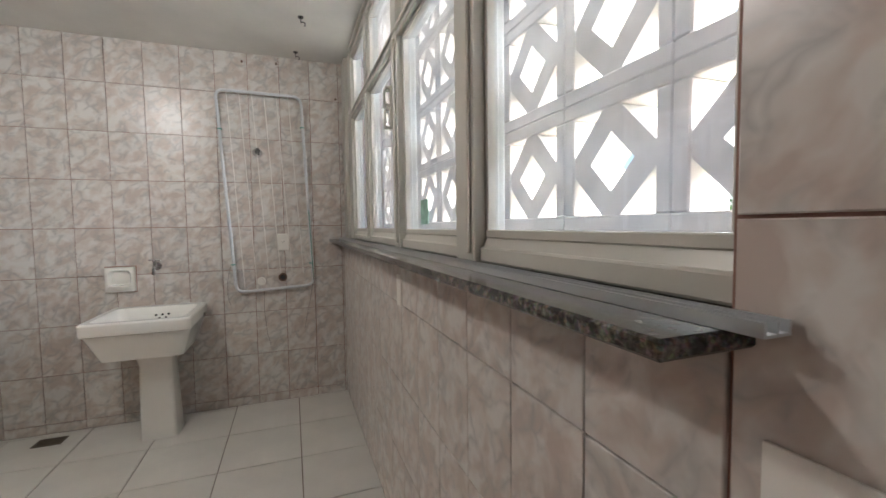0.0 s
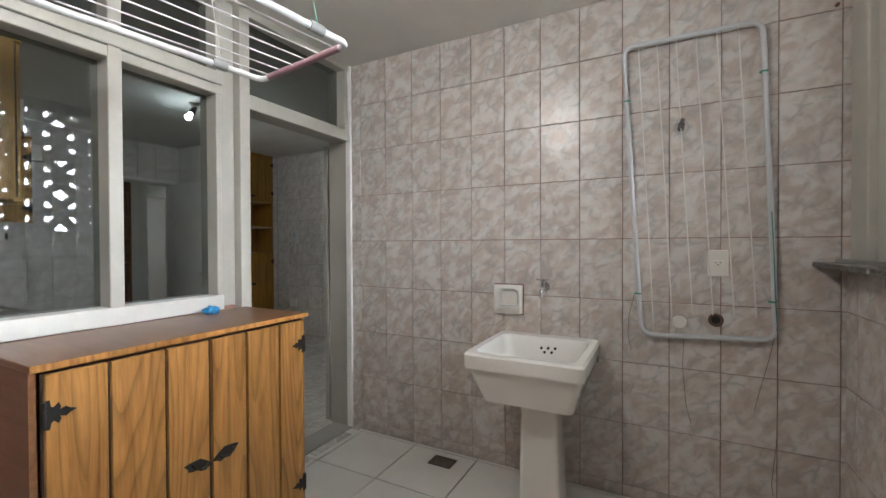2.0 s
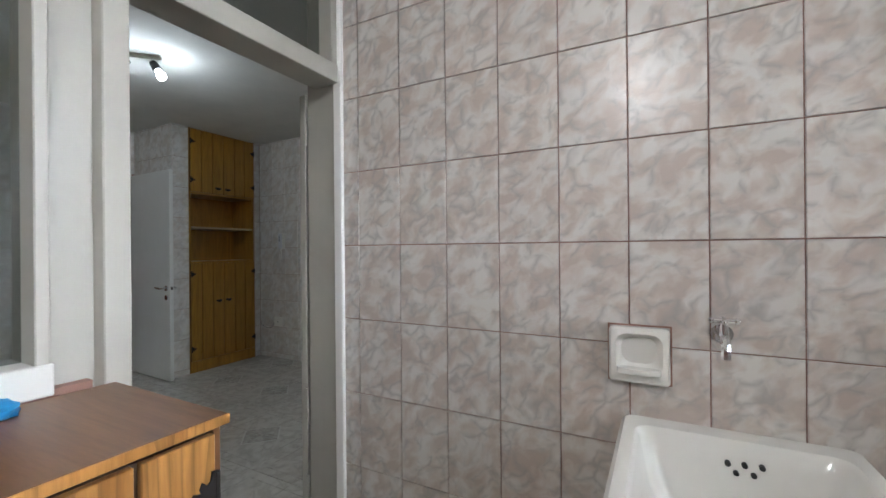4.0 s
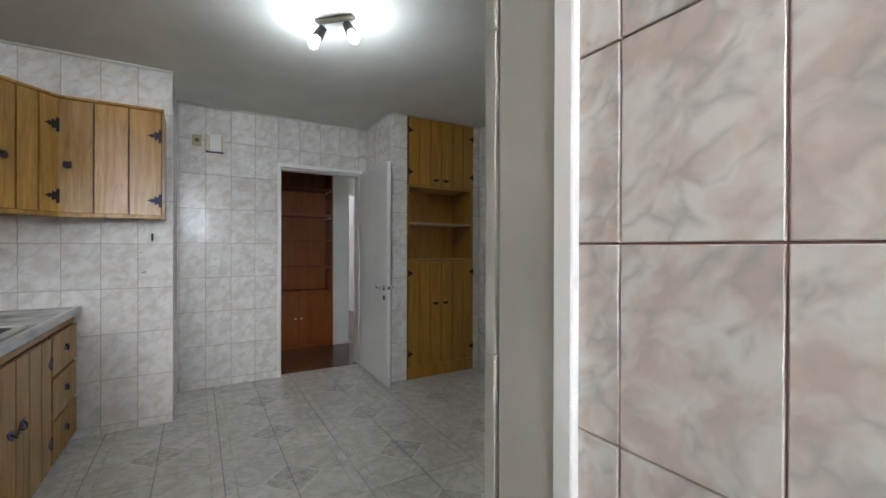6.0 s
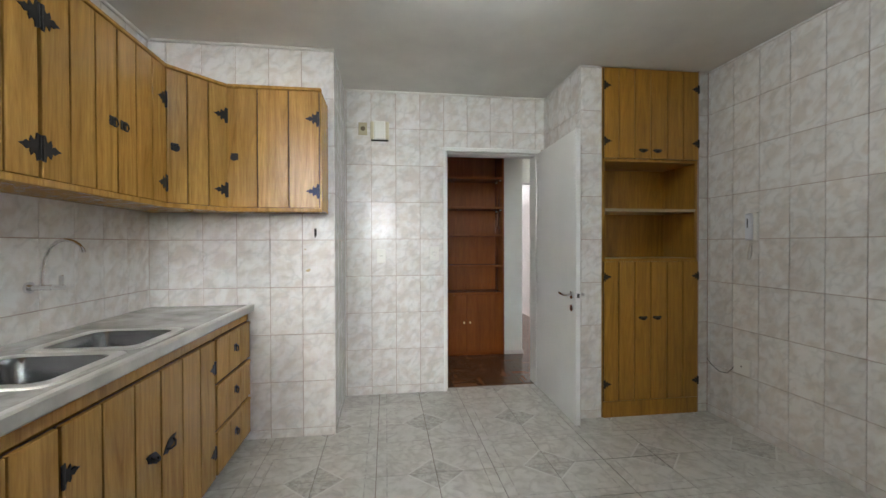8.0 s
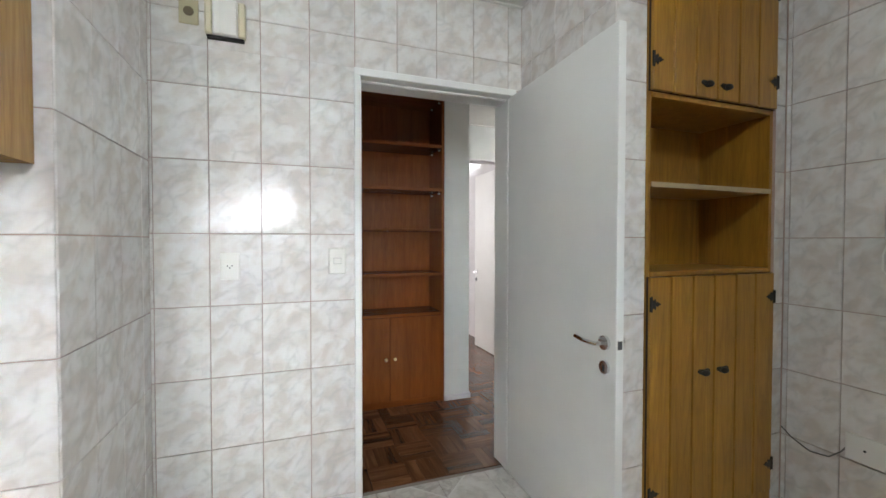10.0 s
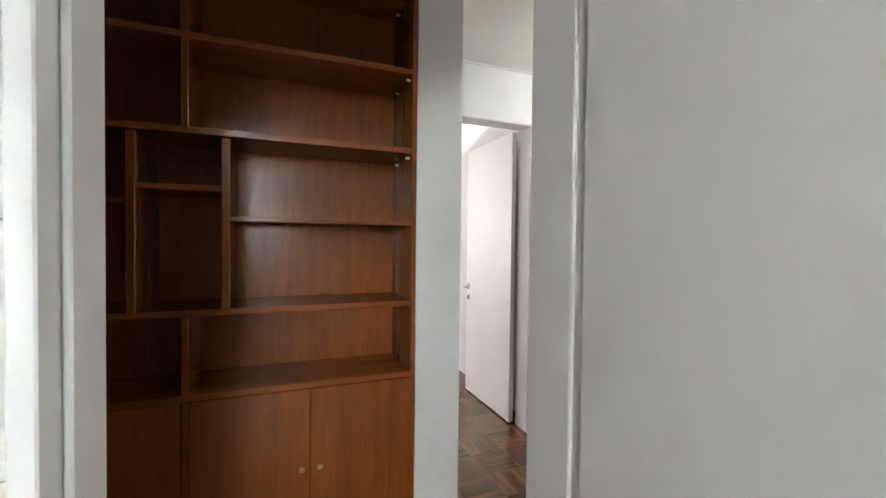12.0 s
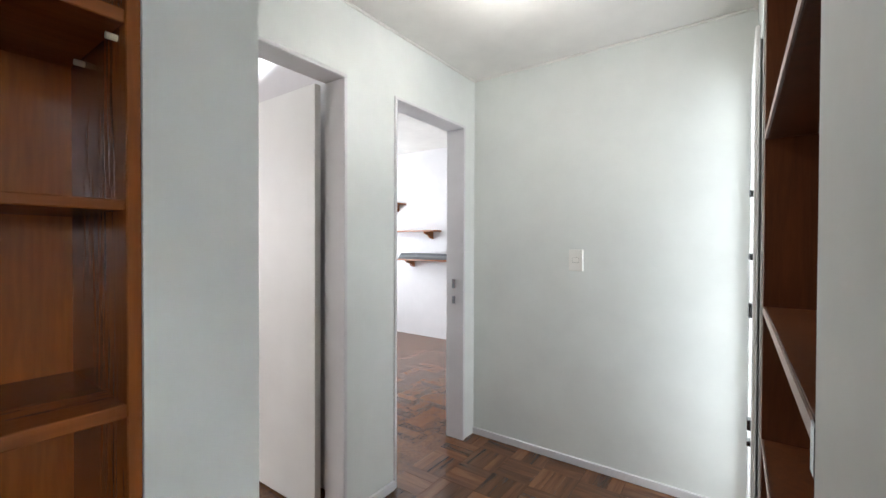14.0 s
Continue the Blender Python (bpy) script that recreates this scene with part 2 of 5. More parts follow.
M_GLASS = glass("clear_glass", (0.66, 0.68, 0.67))
M_DUSTY = glass("dusty_glass", (0.95, 0.97, 1.0))
_t = M_DUSTY.node_tree
_film, _mix = _t.nodes.new("ShaderNodeBsdfTranslucent"), _t.nodes.new("ShaderNodeMixShader")
_film.inputs[0].default_value = (0.66, 0.82, 1, 1)
_noise = _t.nodes.new("ShaderNodeTexNoise")
_noise.inputs["Scale"].default_value = 3.0
_map = _t.nodes.new("ShaderNodeMapRange")
_map.inputs["To Min"].default_value, _map.inputs["To Max"].default_value = 0.014, 0.04
_t.links.new(_noise.outputs[0], _map.inputs[0])
_t.links.new(_map.outputs[0], _mix.inputs[0])
_t.links.new(_t.nodes["Mix Shader"].outputs[0], _mix.inputs[1])
_t.links.new(_film.outputs[0], _mix.inputs[2])
_t.links.new(_mix.outputs[0], _t.nodes["Material Output"].inputs[0])


def glow(name, colour, strength):
    m = material(name, colour, 0.4)
    b = m.node_tree.nodes["Principled BSDF"]
    b.inputs["Emission Color"].default_value = (*colour, 1)
    b.inputs["Emission Strength"].default_value = strength
    return m


M_BULB = glow("lit_bulb", (0.93, 0.97, 1), 25.0)

# ---- building blocks ----


def box(bm, x0, x1, y0, y1, z0, z1, bevel=0.0, segments=1):
    """A cuboid between the given limits, its edges rounded by bevel."""
    r = bmesh.ops.create_cube(bm, size=1, matrix=Matrix.Translation(((x0 + x1) / 2, (y0 + y1) / 2, (z0 + z1) / 2)) @ Matrix.Diagonal((abs(x1 - x0), abs(y1 - y0), abs(z1 - z0), 1)))
    if bevel:
        edges = list({e for v in r["verts"] for e in v.link_edges})
        bmesh.ops.bevel(bm, geom=edges, offset=bevel, segments=segments, affect="EDGES", profile=0.5)
    return bm


def rod(bm, a, b, r, r2=None, sides=12):
    """A round bar from a to b."""
    a, b = Vector(a), Vector(b)
    d = b - a
    m = Matrix.Translation((a + b) / 2) @ d.to_track_quat("Z", "Y").to_matrix().to_4x4()
    bmesh.ops.create_cone(bm, cap_ends=True, segments=sides, radius1=r, radius2=r if r2 is None else r2, depth=d.length, matrix=m)
    return bm


def ball(bm, at, r, squash=(1, 1, 1)):
    bmesh.ops.create_uvsphere(bm, u_segments=16, v_segments=10, radius=r, matrix=Matrix.Translation(at) @ Matrix.Diagonal((*squash, 1)))
    return bm


def slab(bm, outline, z0, z1, m=None):
    """A flat piece with the given outline in x and y, from z0 to z1."""
    m = m or Matrix.Identity(4)
    low = [bm.verts.new(m @ Vector((x, y, z0))) for x, y in outline]
    top = [bm.verts.new(m @ Vector((x, y, z1))) for x, y in outline]
    n = len(low)
    bm.faces.new(list(reversed(low)))
    bm.faces.new(top)
    for i in range(n):
        bm.faces.new((low[i], low[(i + 1) % n], top[(i + 1) % n], top[i]))
    bmesh.ops.recalc_face_normals(bm, faces=bm.faces[:])
    return bm


def tube(bm, path, r, sides=8, closed=False):
    """A round pipe along the points of a path."""
    pts = [Vector(p) for p in path]
    rings, n = [], len(pts)
    up = None
    for i, p in enumerate(pts):
        a = pts[(i - 1) % n] if closed or i else p
        b = pts[(i + 1) % n] if closed or i < n - 1 else p
        d = (b - a).normalized()
        if up is None:
            up = d.orthogonal().normalized()
        side = d.cross(up).normalized()
        up = side.cross(d).normalized()
        rings.append([bm.verts.new(p + r * (math.cos(t) * side + math.sin(t) * up)) for t in (2 * math.pi * k / sides for k in range(sides))])
    for i in range(n if closed else n - 1):
        a, b = rings[i], rings[(i + 1) % n]
        for k in range(sides):
            bm.faces.new((a[k], a[(k + 1) % sides], b[(k + 1) % sides], b[k]))
    if not closed:
        bm.faces.new(rings[0])
        bm.faces.new(rings[-1])
    bmesh.ops.recalc_face_normals(bm, faces=bm.faces[:])
    return bm


def arc(centre, r, a0, a1, steps, axes):
    """Points of an arc in the plane of two axes."""
    c, (u, v) = Vector(centre), (Vector(axes[0]), Vector(axes[1]))
    return [c + r * (math.cos(radians(a)) * u + math.sin(radians(a)) * v) for a in (a0 + (a1 - a0) * k / steps for k in range(steps + 1))]


def part(name, bm, mat, parent=None, label="", smooth=False):
    """Links a bmesh as one mesh object, under a thing or a part."""
    me = bpy.data.meshes.new(name)
    bm.to_mesh(me)
    bm.free()
    me.materials.append(mat)
    if smooth:
        me.polygons.foreach_set("use_smooth", [True] * len(me.polygons))
        me.set_sharp_from_angle(angle=radians(40))
    ob = new(name, me)
    if parent is not None:
        ob.parent = parent
    if label:
        tagged(ob, label)
    return ob


def thing(name, m, label, category, group="", kind=""):
    ob = new(name)
    ob.matrix_world = m
    ob.empty_display_size = 0.1
    return tagged(ob, label, category, group, kind)


def B(*args, **kw):
    return box(bmesh.new(), *args, **kw)


def structure(name, bm, mat, label, category):
    return tagged(part(name, bm, mat), label, category, kind="structure")


def boxes(rows, bevel=0.0):
    bm = bmesh.new()
    for r in rows:
        box(bm, *r, bevel=bevel)
    return bm


piece_cache = {}


def piece(w, h, mat, depth=0.006, chamfer=0.0015):
    """The shared mesh of a tile, w by h, its back at z = 0."""
    key = (round(w, 3), round(h, 3), mat.name, depth)
    if key not in piece_cache:
        a, b = key[0] / 2, key[1] / 2
        c = min(chamfer, a / 3, b / 3)
        rings = [[(-a, -b, 0), (a, -b, 0), (a, b, 0), (-a, b, 0)], [(-a, -b, depth - c), (a, -b, depth - c), (a, b, depth - c), (-a, b, depth - c)],
                 [(-a + c, -b + c, depth), (a - c, -b + c, depth), (a - c, b - c, depth), (-a + c, b - c, depth)]]
        verts = [p for ring in rings for p in ring]
        faces = [(8, 9, 10, 11)]
        for k in (0, 4):
            faces += [(k + i, k + (i + 1) % 4, k + 4 + (i + 1) % 4, k + 4 + i) for i in range(4)]
        me = bpy.data.meshes.new("tile")
        me.from_pydata(verts, [], faces)
        me.materials.append(mat)
        piece_cache[key] = me
    return piece_cache[key]


def tiles(parent, origin, u, v, size, start, pitch, joint, mat, name="tile", out=0.0):
    """Lays tiles over a rectangle from origin along u and v (unit axes); start: a joint's place on each axis, from the origin."""
    u, v, o = Vector(u), Vector(v), Vector(origin)
    n = u.cross(v)
    spans = []
    for length, s, p in zip(size, start, pitch):
        k0, row = math.floor(-s / p), []
        for k in range(k0 - 1, math.ceil((length - s) / p) + 1):
            a, b = max(s + k * p + joint / 2, 0), min(s + (k + 1) * p - joint / 2, length)
            if b - a > 0.008:
                row.append((a, b))
        spans.append(row)
    for a0, a1 in spans[0]:
        for b0, b1 in spans[1]:
            ob = new(name, piece(a1 - a0, b1 - b0, mat))
            c = o + u * (a0 + a1) / 2 + v * (b0 + b1) / 2 + n * (out + random.uniform(-0.0004, 0.0003))
            ob.matrix_world = Matrix((( *u, 0), (*v, 0), (*n, 0), (0, 0, 0, 1))).transposed()
            ob.matrix_world.translation = c
            ob.parent = parent

# ---- plan ----
XW, YS, CL = 0.37, 3.19, 2.46            # laundry: window wall, sink wall, ceiling
XP0, XP1 = -2.17, -2.30                  # partition, laundry side and kitchen side
YL, YR, CK = 1.375, 5.21, 2.53           # kitchen: sink side, far side, ceiling
XK, XPIL = -5.94, -5.245                 # kitchen: door wall, pillar face
XH, XB, XD, YH, CH = -6.12, -7.02, -7.65, 6.30, 2.395  # hall: near wall, bookcase front, door wall, end wall, ceiling
YB = -1.2                                # behind the start of the walk
X, Y, Z = (1, 0, 0), (0, 1, 0), (0, 0, 1)
NX, NY = (-1, 0, 0), (0, -1, 0)
G = 0.006                                # the tiles' depth

floor_laundry = structure("floor_laundry", B(XP0 - 0.06, XW + 0.15, YB - 0.1, YS + 0.1, -0.1, -G), M_FLOOR_GROUT, "white square ceramic floor tiles with grey joints", "floor")
floor_kitchen = structure("floor_kitchen", B(XK - 0.1, XP0 - 0.06, YL - 0.1, YR + 0.1, -0.1, -G), M_FLOOR_GROUT, "grey marbled floor tiles with diamond inlays", "floor")
floor_hall = structure("floor_hall", B(-11.2, XK - 0.1, 1.6, 8.6, -0.1, -G), M_DARK, "dark reddish parquet floor in basket weave", "floor")
structure("ceiling_laundry", B(XP0, XW + 0.15, YB - 0.1, YS + 0.1, CL, CL + 0.1), M_PLASTER, "off-white painted laundry ceiling", "ceiling")
structure("ceiling_kitchen", B(XK - 0.1, XP0, YL - 0.1, YR + 0.1, CK, CK + 0.1), M_PLASTER, "white painted kitchen ceiling", "ceiling")
structure("ceiling_hall", B(XD - 0.12, XK - 0.1, 1.6, YH + 0.1, CH, CH + 0.1), M_PLASTER, "white painted hall ceiling", "ceiling")
structure("ceiling_bedrooms", B(-11.3, XD - 0.12, 1.6, 8.6, 2.6, 2.7), M_PLASTER, "white painted bedroom ceiling", "ceiling")

# walls of the laundry
W0, W1, SILL = 0.26, YS, 1.17            # window span and sill height
wall_sink = structure("wall_sink", B(XP1, XW + 0.45, YS + G, YS + 0.15, 0, CK), M_GROUT_L, "rose-grey marbled wall tiles with brown joints", "wall")
wall_window = structure("wall_window", boxes([(XW + G, XW + 0.15, YB, YS + G, 0, SILL - 0.02), (XW + G, XW + 0.15, YB, W0, SILL - 0.02, CL)]), M_GROUT_L, "rose-grey tiled wall under the window", "wall")
structure("wall_back", B(XP0 - 0.1, XW + 0.15, YB - 0.1, YB, 0, CL), M_TILE_L, "rose-grey tiled back wall", "wall")
wall_partition = structure("wall_partition", boxes([(XP1 + 0.005, XP0 - G, YB, 1.36, 0, CL), (XP1 + 0.005, XP0 - G, 1.36, 2.33, 0, 0.95)]), M_GROUT_L, "tiled half wall under the partition window", "wall")
# walls of the kitchen
wall_counter = structure("wall_counter", B(XPIL, XP1, YL - 0.1, YL - G, 0, CK), M_GROUT_K, "white-grey marbled wall tiles behind the counter", "wall")
pillar = structure("wall_pillar", B(XK, XPIL - G, YL - 0.1, 2.497 - G, 0, CK), M_GROUT_K, "white-grey tiled pillar beside the counter", "wall")
D0, D1, DH = 3.345, 4.145, 2.045         # kitchen door opening
wall_door = structure("wall_door", boxes([(XH, XK - G, 1.6, D0 - 0.03, 0, CK), (XH, XK - G, D1 + 0.03, 4.215, 0, CK), (XH, XK - G, D0 - 0.03, D1 + 0.03, DH + 0.035, CK)]), M_GROUT_K, "white-grey tiled wall round the kitchen door", "wall")
wall_niche = structure("wall_niche", boxes([(XK, XPIL - G, 4.21 + G, 4.368, 0, CK), (-5.80, -5.62, 4.368, YR, 0, CK), (-5.62, XPIL - G, 5.128, YR, 0, CK)]), M_GROUT_K, "white-grey tiled wall end beside the tall cabinet", "wall")
wall_far = structure("wall_far", B(-5.62, XP1, YR + G, YR + 0.1, 0, CK), M_GROUT_K, "white-grey tiled kitchen wall", "wall")
wall_near = structure("wall_near", B(XP1 + G, XP0 - 0.02, YS + 0.15, YR, 0, CK), M_GROUT_K, "white-grey tiled kitchen wall beside the laundry door", "wall")
# walls of the hall and the rooms beyond
E1, E2, F1, F2, EH = 4.42, 5.16, 5.505, 6.165, 2.052
structure("wall_hall_doors", boxes([(XD - 0.12, XD, E2, F1, 0, CH), (XD - 0.12, XD, F2, YH, 0, CH), (XD - 0.12, XD, E1, E2, EH, CH), (XD - 0.12, XD, F1, F2, EH, CH), (XD - 0.12, XD, 1.6, E1, 0, CH)]), M_WALLPAINT, "pale green painted hall wall with two doorways", "wall")
structure("wall_hall_end", B(XD - 0.12, -5.80, YH, YH + 0.12, 0, CH), M_WALLPAINT, "pale green painted hall end wall", "wall")
structure("wall_hall_post", B(XD + 0.002, XB, 4.165, 4.375, 0, CH), M_WALLPAINT, "pale painted wall end beside the bookcase", "wall")
structure("wall_hall_back", B(XD + 0.002, XB - 0.33, 1.6, 4.163, 0, CH), M_WALLPAINT, "pale painted wall behind the bookcase", "wall")
structure("wall_hall_south", B(XD, XH, 1.5, 1.6, 0, CH), M_WALLPAINT, "pale painted hall wall", "wall")
structure("wall_lobby", boxes([(-5.80, -4.5, 5.36, 5.42, 0, CH), (-5.80, -4.5, 6.85, 6.95, 0, CH), (-4.5, -4.4, 5.36, 6.95, 0, CH), (-5.90, -5.80, YH + 0.12, 6.95, 0, CH)]), M_WHITEWALL, "white painted lobby walls beyond the entrance", "wall")
structure("floor_lobby", B(-6.02, -4.4, 5.36, 6.95, -0.1, -0.002), M_DARK, "dark floor of the lobby beyond the entrance", "floor")
structure("ceiling_lobby", B(-5.80, -4.4, 5.36, 6.95, CH, CH + 0.1), M_PLASTER, "white painted lobby ceiling", "ceiling")
structure("wall_bookcase_niche", boxes([(XH, -5.80, 4.217, 4.47, 0, CH), (-5.82, -5.803, 4.47, 5.73, 0, CH), (XH, -5.80, 5.73, 5.757, 0, CH), (XH, -5.80, 6.284, YH, 0, CH), (XH, -5.80, 5.757, 6.284, 2.052, CH)]), M_WALLPAINT, "pale painted wall round the second bookcase", "wall")
for n, r in (("wall_study_north", (-11.2, XD - 0.12, 8.45, 8.6, 0, 2.6)), ("wall_study_west", (-11.3, -11.2, 5.28, 8.6, 0, 2.6)), ("wall_bedroom_south", (-11.3, XD - 0.12, 1.6, 1.7, 0, 2.6)), ("wall_bedroom_west", (-11.3, -11.2, 1.7, 5.28, 0, 2.6)),
             ("wall_between_bedrooms", (-11.2, XD - 0.12, 5.28, 5.38, 0, 2.6)), ("wall_study_east", (XD - 0.12, XD - 0.02, YH + 0.12, 8.45, 0, 2.6))):
    structure(n, B(*r), M_WHITEWALL, "white painted bedroom wall", "wall")

# ---- kitchen door ----
def door_frame(name, rows, mat, label):
    ob = thing(name, Matrix.Identity(4), label, "door frame", kind="structure")
    for n, r in rows:
        part(n, B(*r, bevel=0.003), mat, ob)
    return ob


door_frame("door_frame_kitchen", [("jamb", (XH - 0.01, XK + 0.012, D0 - 0.03, D0, 0, DH)), ("jamb", (XH - 0.003, XK - 0.034, D1, D1 + 0.03, 0, DH)), ("rebate", (XK - 0.0335, XK + 0.002, D1 + 0.007, D1 + 0.03, 0, DH)), ("head", (XH - 0.01, XK + 0.012, D0 - 0.03, D1 + 0.03, DH, DH + 0.035)),
    ("stop", (XH + 0.02, XK - 0.045, D0, D0 + 0.012, 0, DH - 0.012)), ("stop", (XH + 0.02, XK - 0.045, D0, D1, DH - 0.012, DH))], M_WHITE, "white painted kitchen door frame")


def lever(parent, x, z, side):
    """A chrome lever on a round rose, with a key plate under it; side: the face it stands on, as local y."""
    y, s = side
    bm = bmesh.new()
    rod(bm, (x, y, z), (x, y + s * 0.012, z), 0.026, sides=20)
    part("rose", bm, M_CHROME, parent, smooth=True)
    bm = bmesh.new()
    tube(bm, [(x, y, z), (x, y + s * 0.045, z), (x - 0.012, y + s * 0.055, z), (x - 0.06, y + s * 0.055, z), (x - 0.112, y + s * 0.05, z + 0.004)], 0.0085)
    part("lever", bm, M_CHROME, parent, smooth=True)
    bm = bmesh.new()
    rod(bm, (x, y, z - 0.09), (x, y + s * 0.01, z - 0.09), 0.024, sides=20)
    plate = part("key_plate", bm, M_CHROME, parent, smooth=True)
    part("keyhole", B(x - 0.004, x + 0.004, y + s * 0.0085, y + s * 0.0115, z - 0.104, z - 0.082), M_DARK, plate)


def door_leaf(name, m, w, h, t, label, handles=((1),)):
    """A flush door, hinged at local x = 0, from z = 0.01 up."""
    ob = thing(name, m, label, "door", kind="structure")
    leaf = part("leaf", B(0, w, 0, t, 0.01, h, bevel=0.002), M_WHITE, ob)
    lever(ob, w - 0.053, 0.9, (0, -1))
    lever(ob, w - 0.053, 0.9, (t, 1))
    part("latch_plate", B(w - 0.001, w + 0.0015, t / 2 - 0.009, t / 2 + 0.009, 0.885, 0.915), M_STEEL, ob)
    return ob


door_leaf("door_kitchen", pose(-5.935, 4.140, 0, 0, 0, -2.0), 0.815, 2.04, 0.034, "white painted flush kitchen door standing open with chrome lever")

# ---- bedroom doors ----
for n, a, b, lab in (("door_frame_bedroom", E1, E2, "white painted bedroom door frame"), ("door_frame_study", F1, F2, "white painted study door frame")):
    door_frame(n, [("jamb", (XD - 0.13, XD + 0.008, b - 0.008, b + 0.012, 0, EH - 0.006)), ("jamb", (XD - 0.13, XD + 0.008, a - 0.012, a + 0.008, 0, EH - 0.006)), ("head", (XD - 0.13, XD + 0.008, a - 0.012, b + 0.012, EH - 0.006, EH + 0.012))], M_WHITEWALL, lab)
door_leaf("door_bedroom", pose(XD - 0.15, E2 - 0.015, 0, 0, 0, 180), 0.72, 2.04, 0.034, "white painted flush bedroom door standing open")

# ---- laundry window ----
window_laundry = thing("window_laundry", Matrix.Identity(4), "cream painted steel window with dusty panes along the wall", "window", kind="structure")
XF = 0.425
WB, WT, WM = SILL + 0.004, CL - 0.005, 2.02
M1, M2, M3, WE = 2.34, 1.64, 0.93, 2.91
part("bottom_rail", B(XF - 0.012, XF + 0.06, W0, WE, WB, WB + 0.035, bevel=0.004), M_FRAME_LIFTED, window_laundry)
part("drip_rail", slab(bmesh.new(), [(0, 0), (0.05, 0), (0.05, 0.03), (0.012, 0.026)], 0, WE - W0, pose(XF - 0.004, WE, WB + 0.033, 90, 0, 0)), M_FRAME_LIFTED, window_laundry)
part("transom", boxes([(XF - 0.02, XF + 0.06, W0, WE, WM - 0.022, WM + 0.03), (XF - 0.03, XF - 0.021, W0, WE, WM - 0.002, WM + 0.01)], 0.003), M_FRAME_LIFTED, window_laundry)
part("top_rail", boxes([(XF - 0.012, XF + 0.06, W0, WE, WT - 0.05, WT), (XF - 0.03, XF - 0.013, W0, WE, WT - 0.022, WT)], 0.003), M_FRAME_LIFTED, window_laundry)
part("end_post", boxes([(XF - 0.02, XF + 0.06, WE, 3.035, WB, WT), (XF - 0.045, XF + 0.06, 3.04, W1 - 0.001, WB, WT)], 0.004), M_FRAME_LIFTED, window_laundry)
part("end_post", B(XF - 0.015, XF + 0.058, W0, W0 + 0.025, WB, WT, bevel=0.003), M_FRAME_LIFTED, window_laundry)
for y, w, d in ((M1, 0.075, 0.004), (M2, 0.085, 0.012), (M3, 0.11, 0.016)):
    part("mullion", boxes([(XF - 0.012 - d, XF + 0.055, y - w / 2, y + w / 2, WB, WT), (XF - 0.022 - d, XF - 0.0125 - d, y - w / 2 + 0.012, y - w / 2 + 0.03, WB + 0.02, WM - 0.03)], 0.003), M_FRAME_LIFTED, window_laundry)
edges = [(W0 + 0.025, M3 - 0.055), (M3 + 0.055, M2 - 0.042), (M2 + 0.042, M1 - 0.037), (M1 + 0.037, WE)]
for y0, y1 in edges:
    for z0, z1 in ((WB + 0.06, WM - 0.022), (WM + 0.03, WT - 0.05)):
        pane = part("pane", B(XF + 0.02, XF + 0.024, y0 + 0.003, y1 - 0.003, z0 + 0.003, z1 - 0.003), M_DUSTY, window_laundry)
        pane.visible_shadow = False
        t = 0.014
        part("sash", boxes([(XF + 0.002, XF + 0.032, y0, y1, z0 - 0.004, z0 + t), (XF + 0.002, XF + 0.032, y0, y1, z1 - t, z1 + 0.004), (XF + 0.002, XF + 0.032, y0, y0 + t, z0 + t, z1 - t), (XF + 0.002, XF + 0.032, y1 - t, y1, z0 + t, z1 - t)], 0.002), M_FRAME_LIFTED, window_laundry)
# the catch of the casement, two hooked pulls on a bar
bm = bmesh.new()
box(bm, XF - 0.035, XF - 0.022, 1.668, 1.683, 1.655, 1.83, bevel=0.002)
for z in (1.665, 1.735, 1.75, 1.82):
    box(bm, XF - 0.05, XF - 0.024, 1.67, 1.715, z - 0.006, z + 0.006, bevel=0.002)
for z in (1.70, 1.785):
    box(bm, XF - 0.052, XF - 0.042, 1.705, 1.717, z - 0.04, z + 0.04, bevel=0.002)
part("window_catch", bm, M_FRAME_LIFTED, window_laundry)
tagged(part("sticker", B(XF + 0.0165, XF + 0.019, 1.352, 1.435, 1.265, 1.352), plain("green_sticker", (0.30, 0.52, 0.42), 0.5, 0.2, 0.05, 40.0), window_laundry), "small green sticker on the pane")
sill = tagged(part("window_sill", B(0.262, 0.58, W0 - 0.025, W1 - 0.002, SILL - 0.019, SILL, bevel=0.003), M_GRANITE), "speckled dark grey granite window sill", "window sill", kind="structure")
rail = thing("aluminium_track", Matrix.Identity(4), "bright aluminium sliding track lying on the granite sill", "track", kind="structure")
part("track", boxes([(0.332, 0.364, 0.205, W1 - 0.01, SILL + 0.0005, SILL + 0.003), (0.332, 0.335, 0.205, W1 - 0.01, SILL + 0.003, SILL + 0.013), (0.347, 0.349, 0.205, W1 - 0.01, SILL + 0.003, SILL + 0.013), (0.361, 0.364, 0.205, W1 - 0.01, SILL + 0.003, SILL + 0.013)]), material("aluminium", (0.72, 0.73, 0.75), 0.3, 1.0), rail)

# ---- breeze block screen outside the window ----
screen = thing("breeze_block_screen", Matrix.Identity(4), "pale concrete breeze block screen with diamond openings", "screen wall", kind="structure")
S, SD, XS, SP = 0.32, 0.11, 0.68, 0.328    # block height, depth, face, pitch along the wall


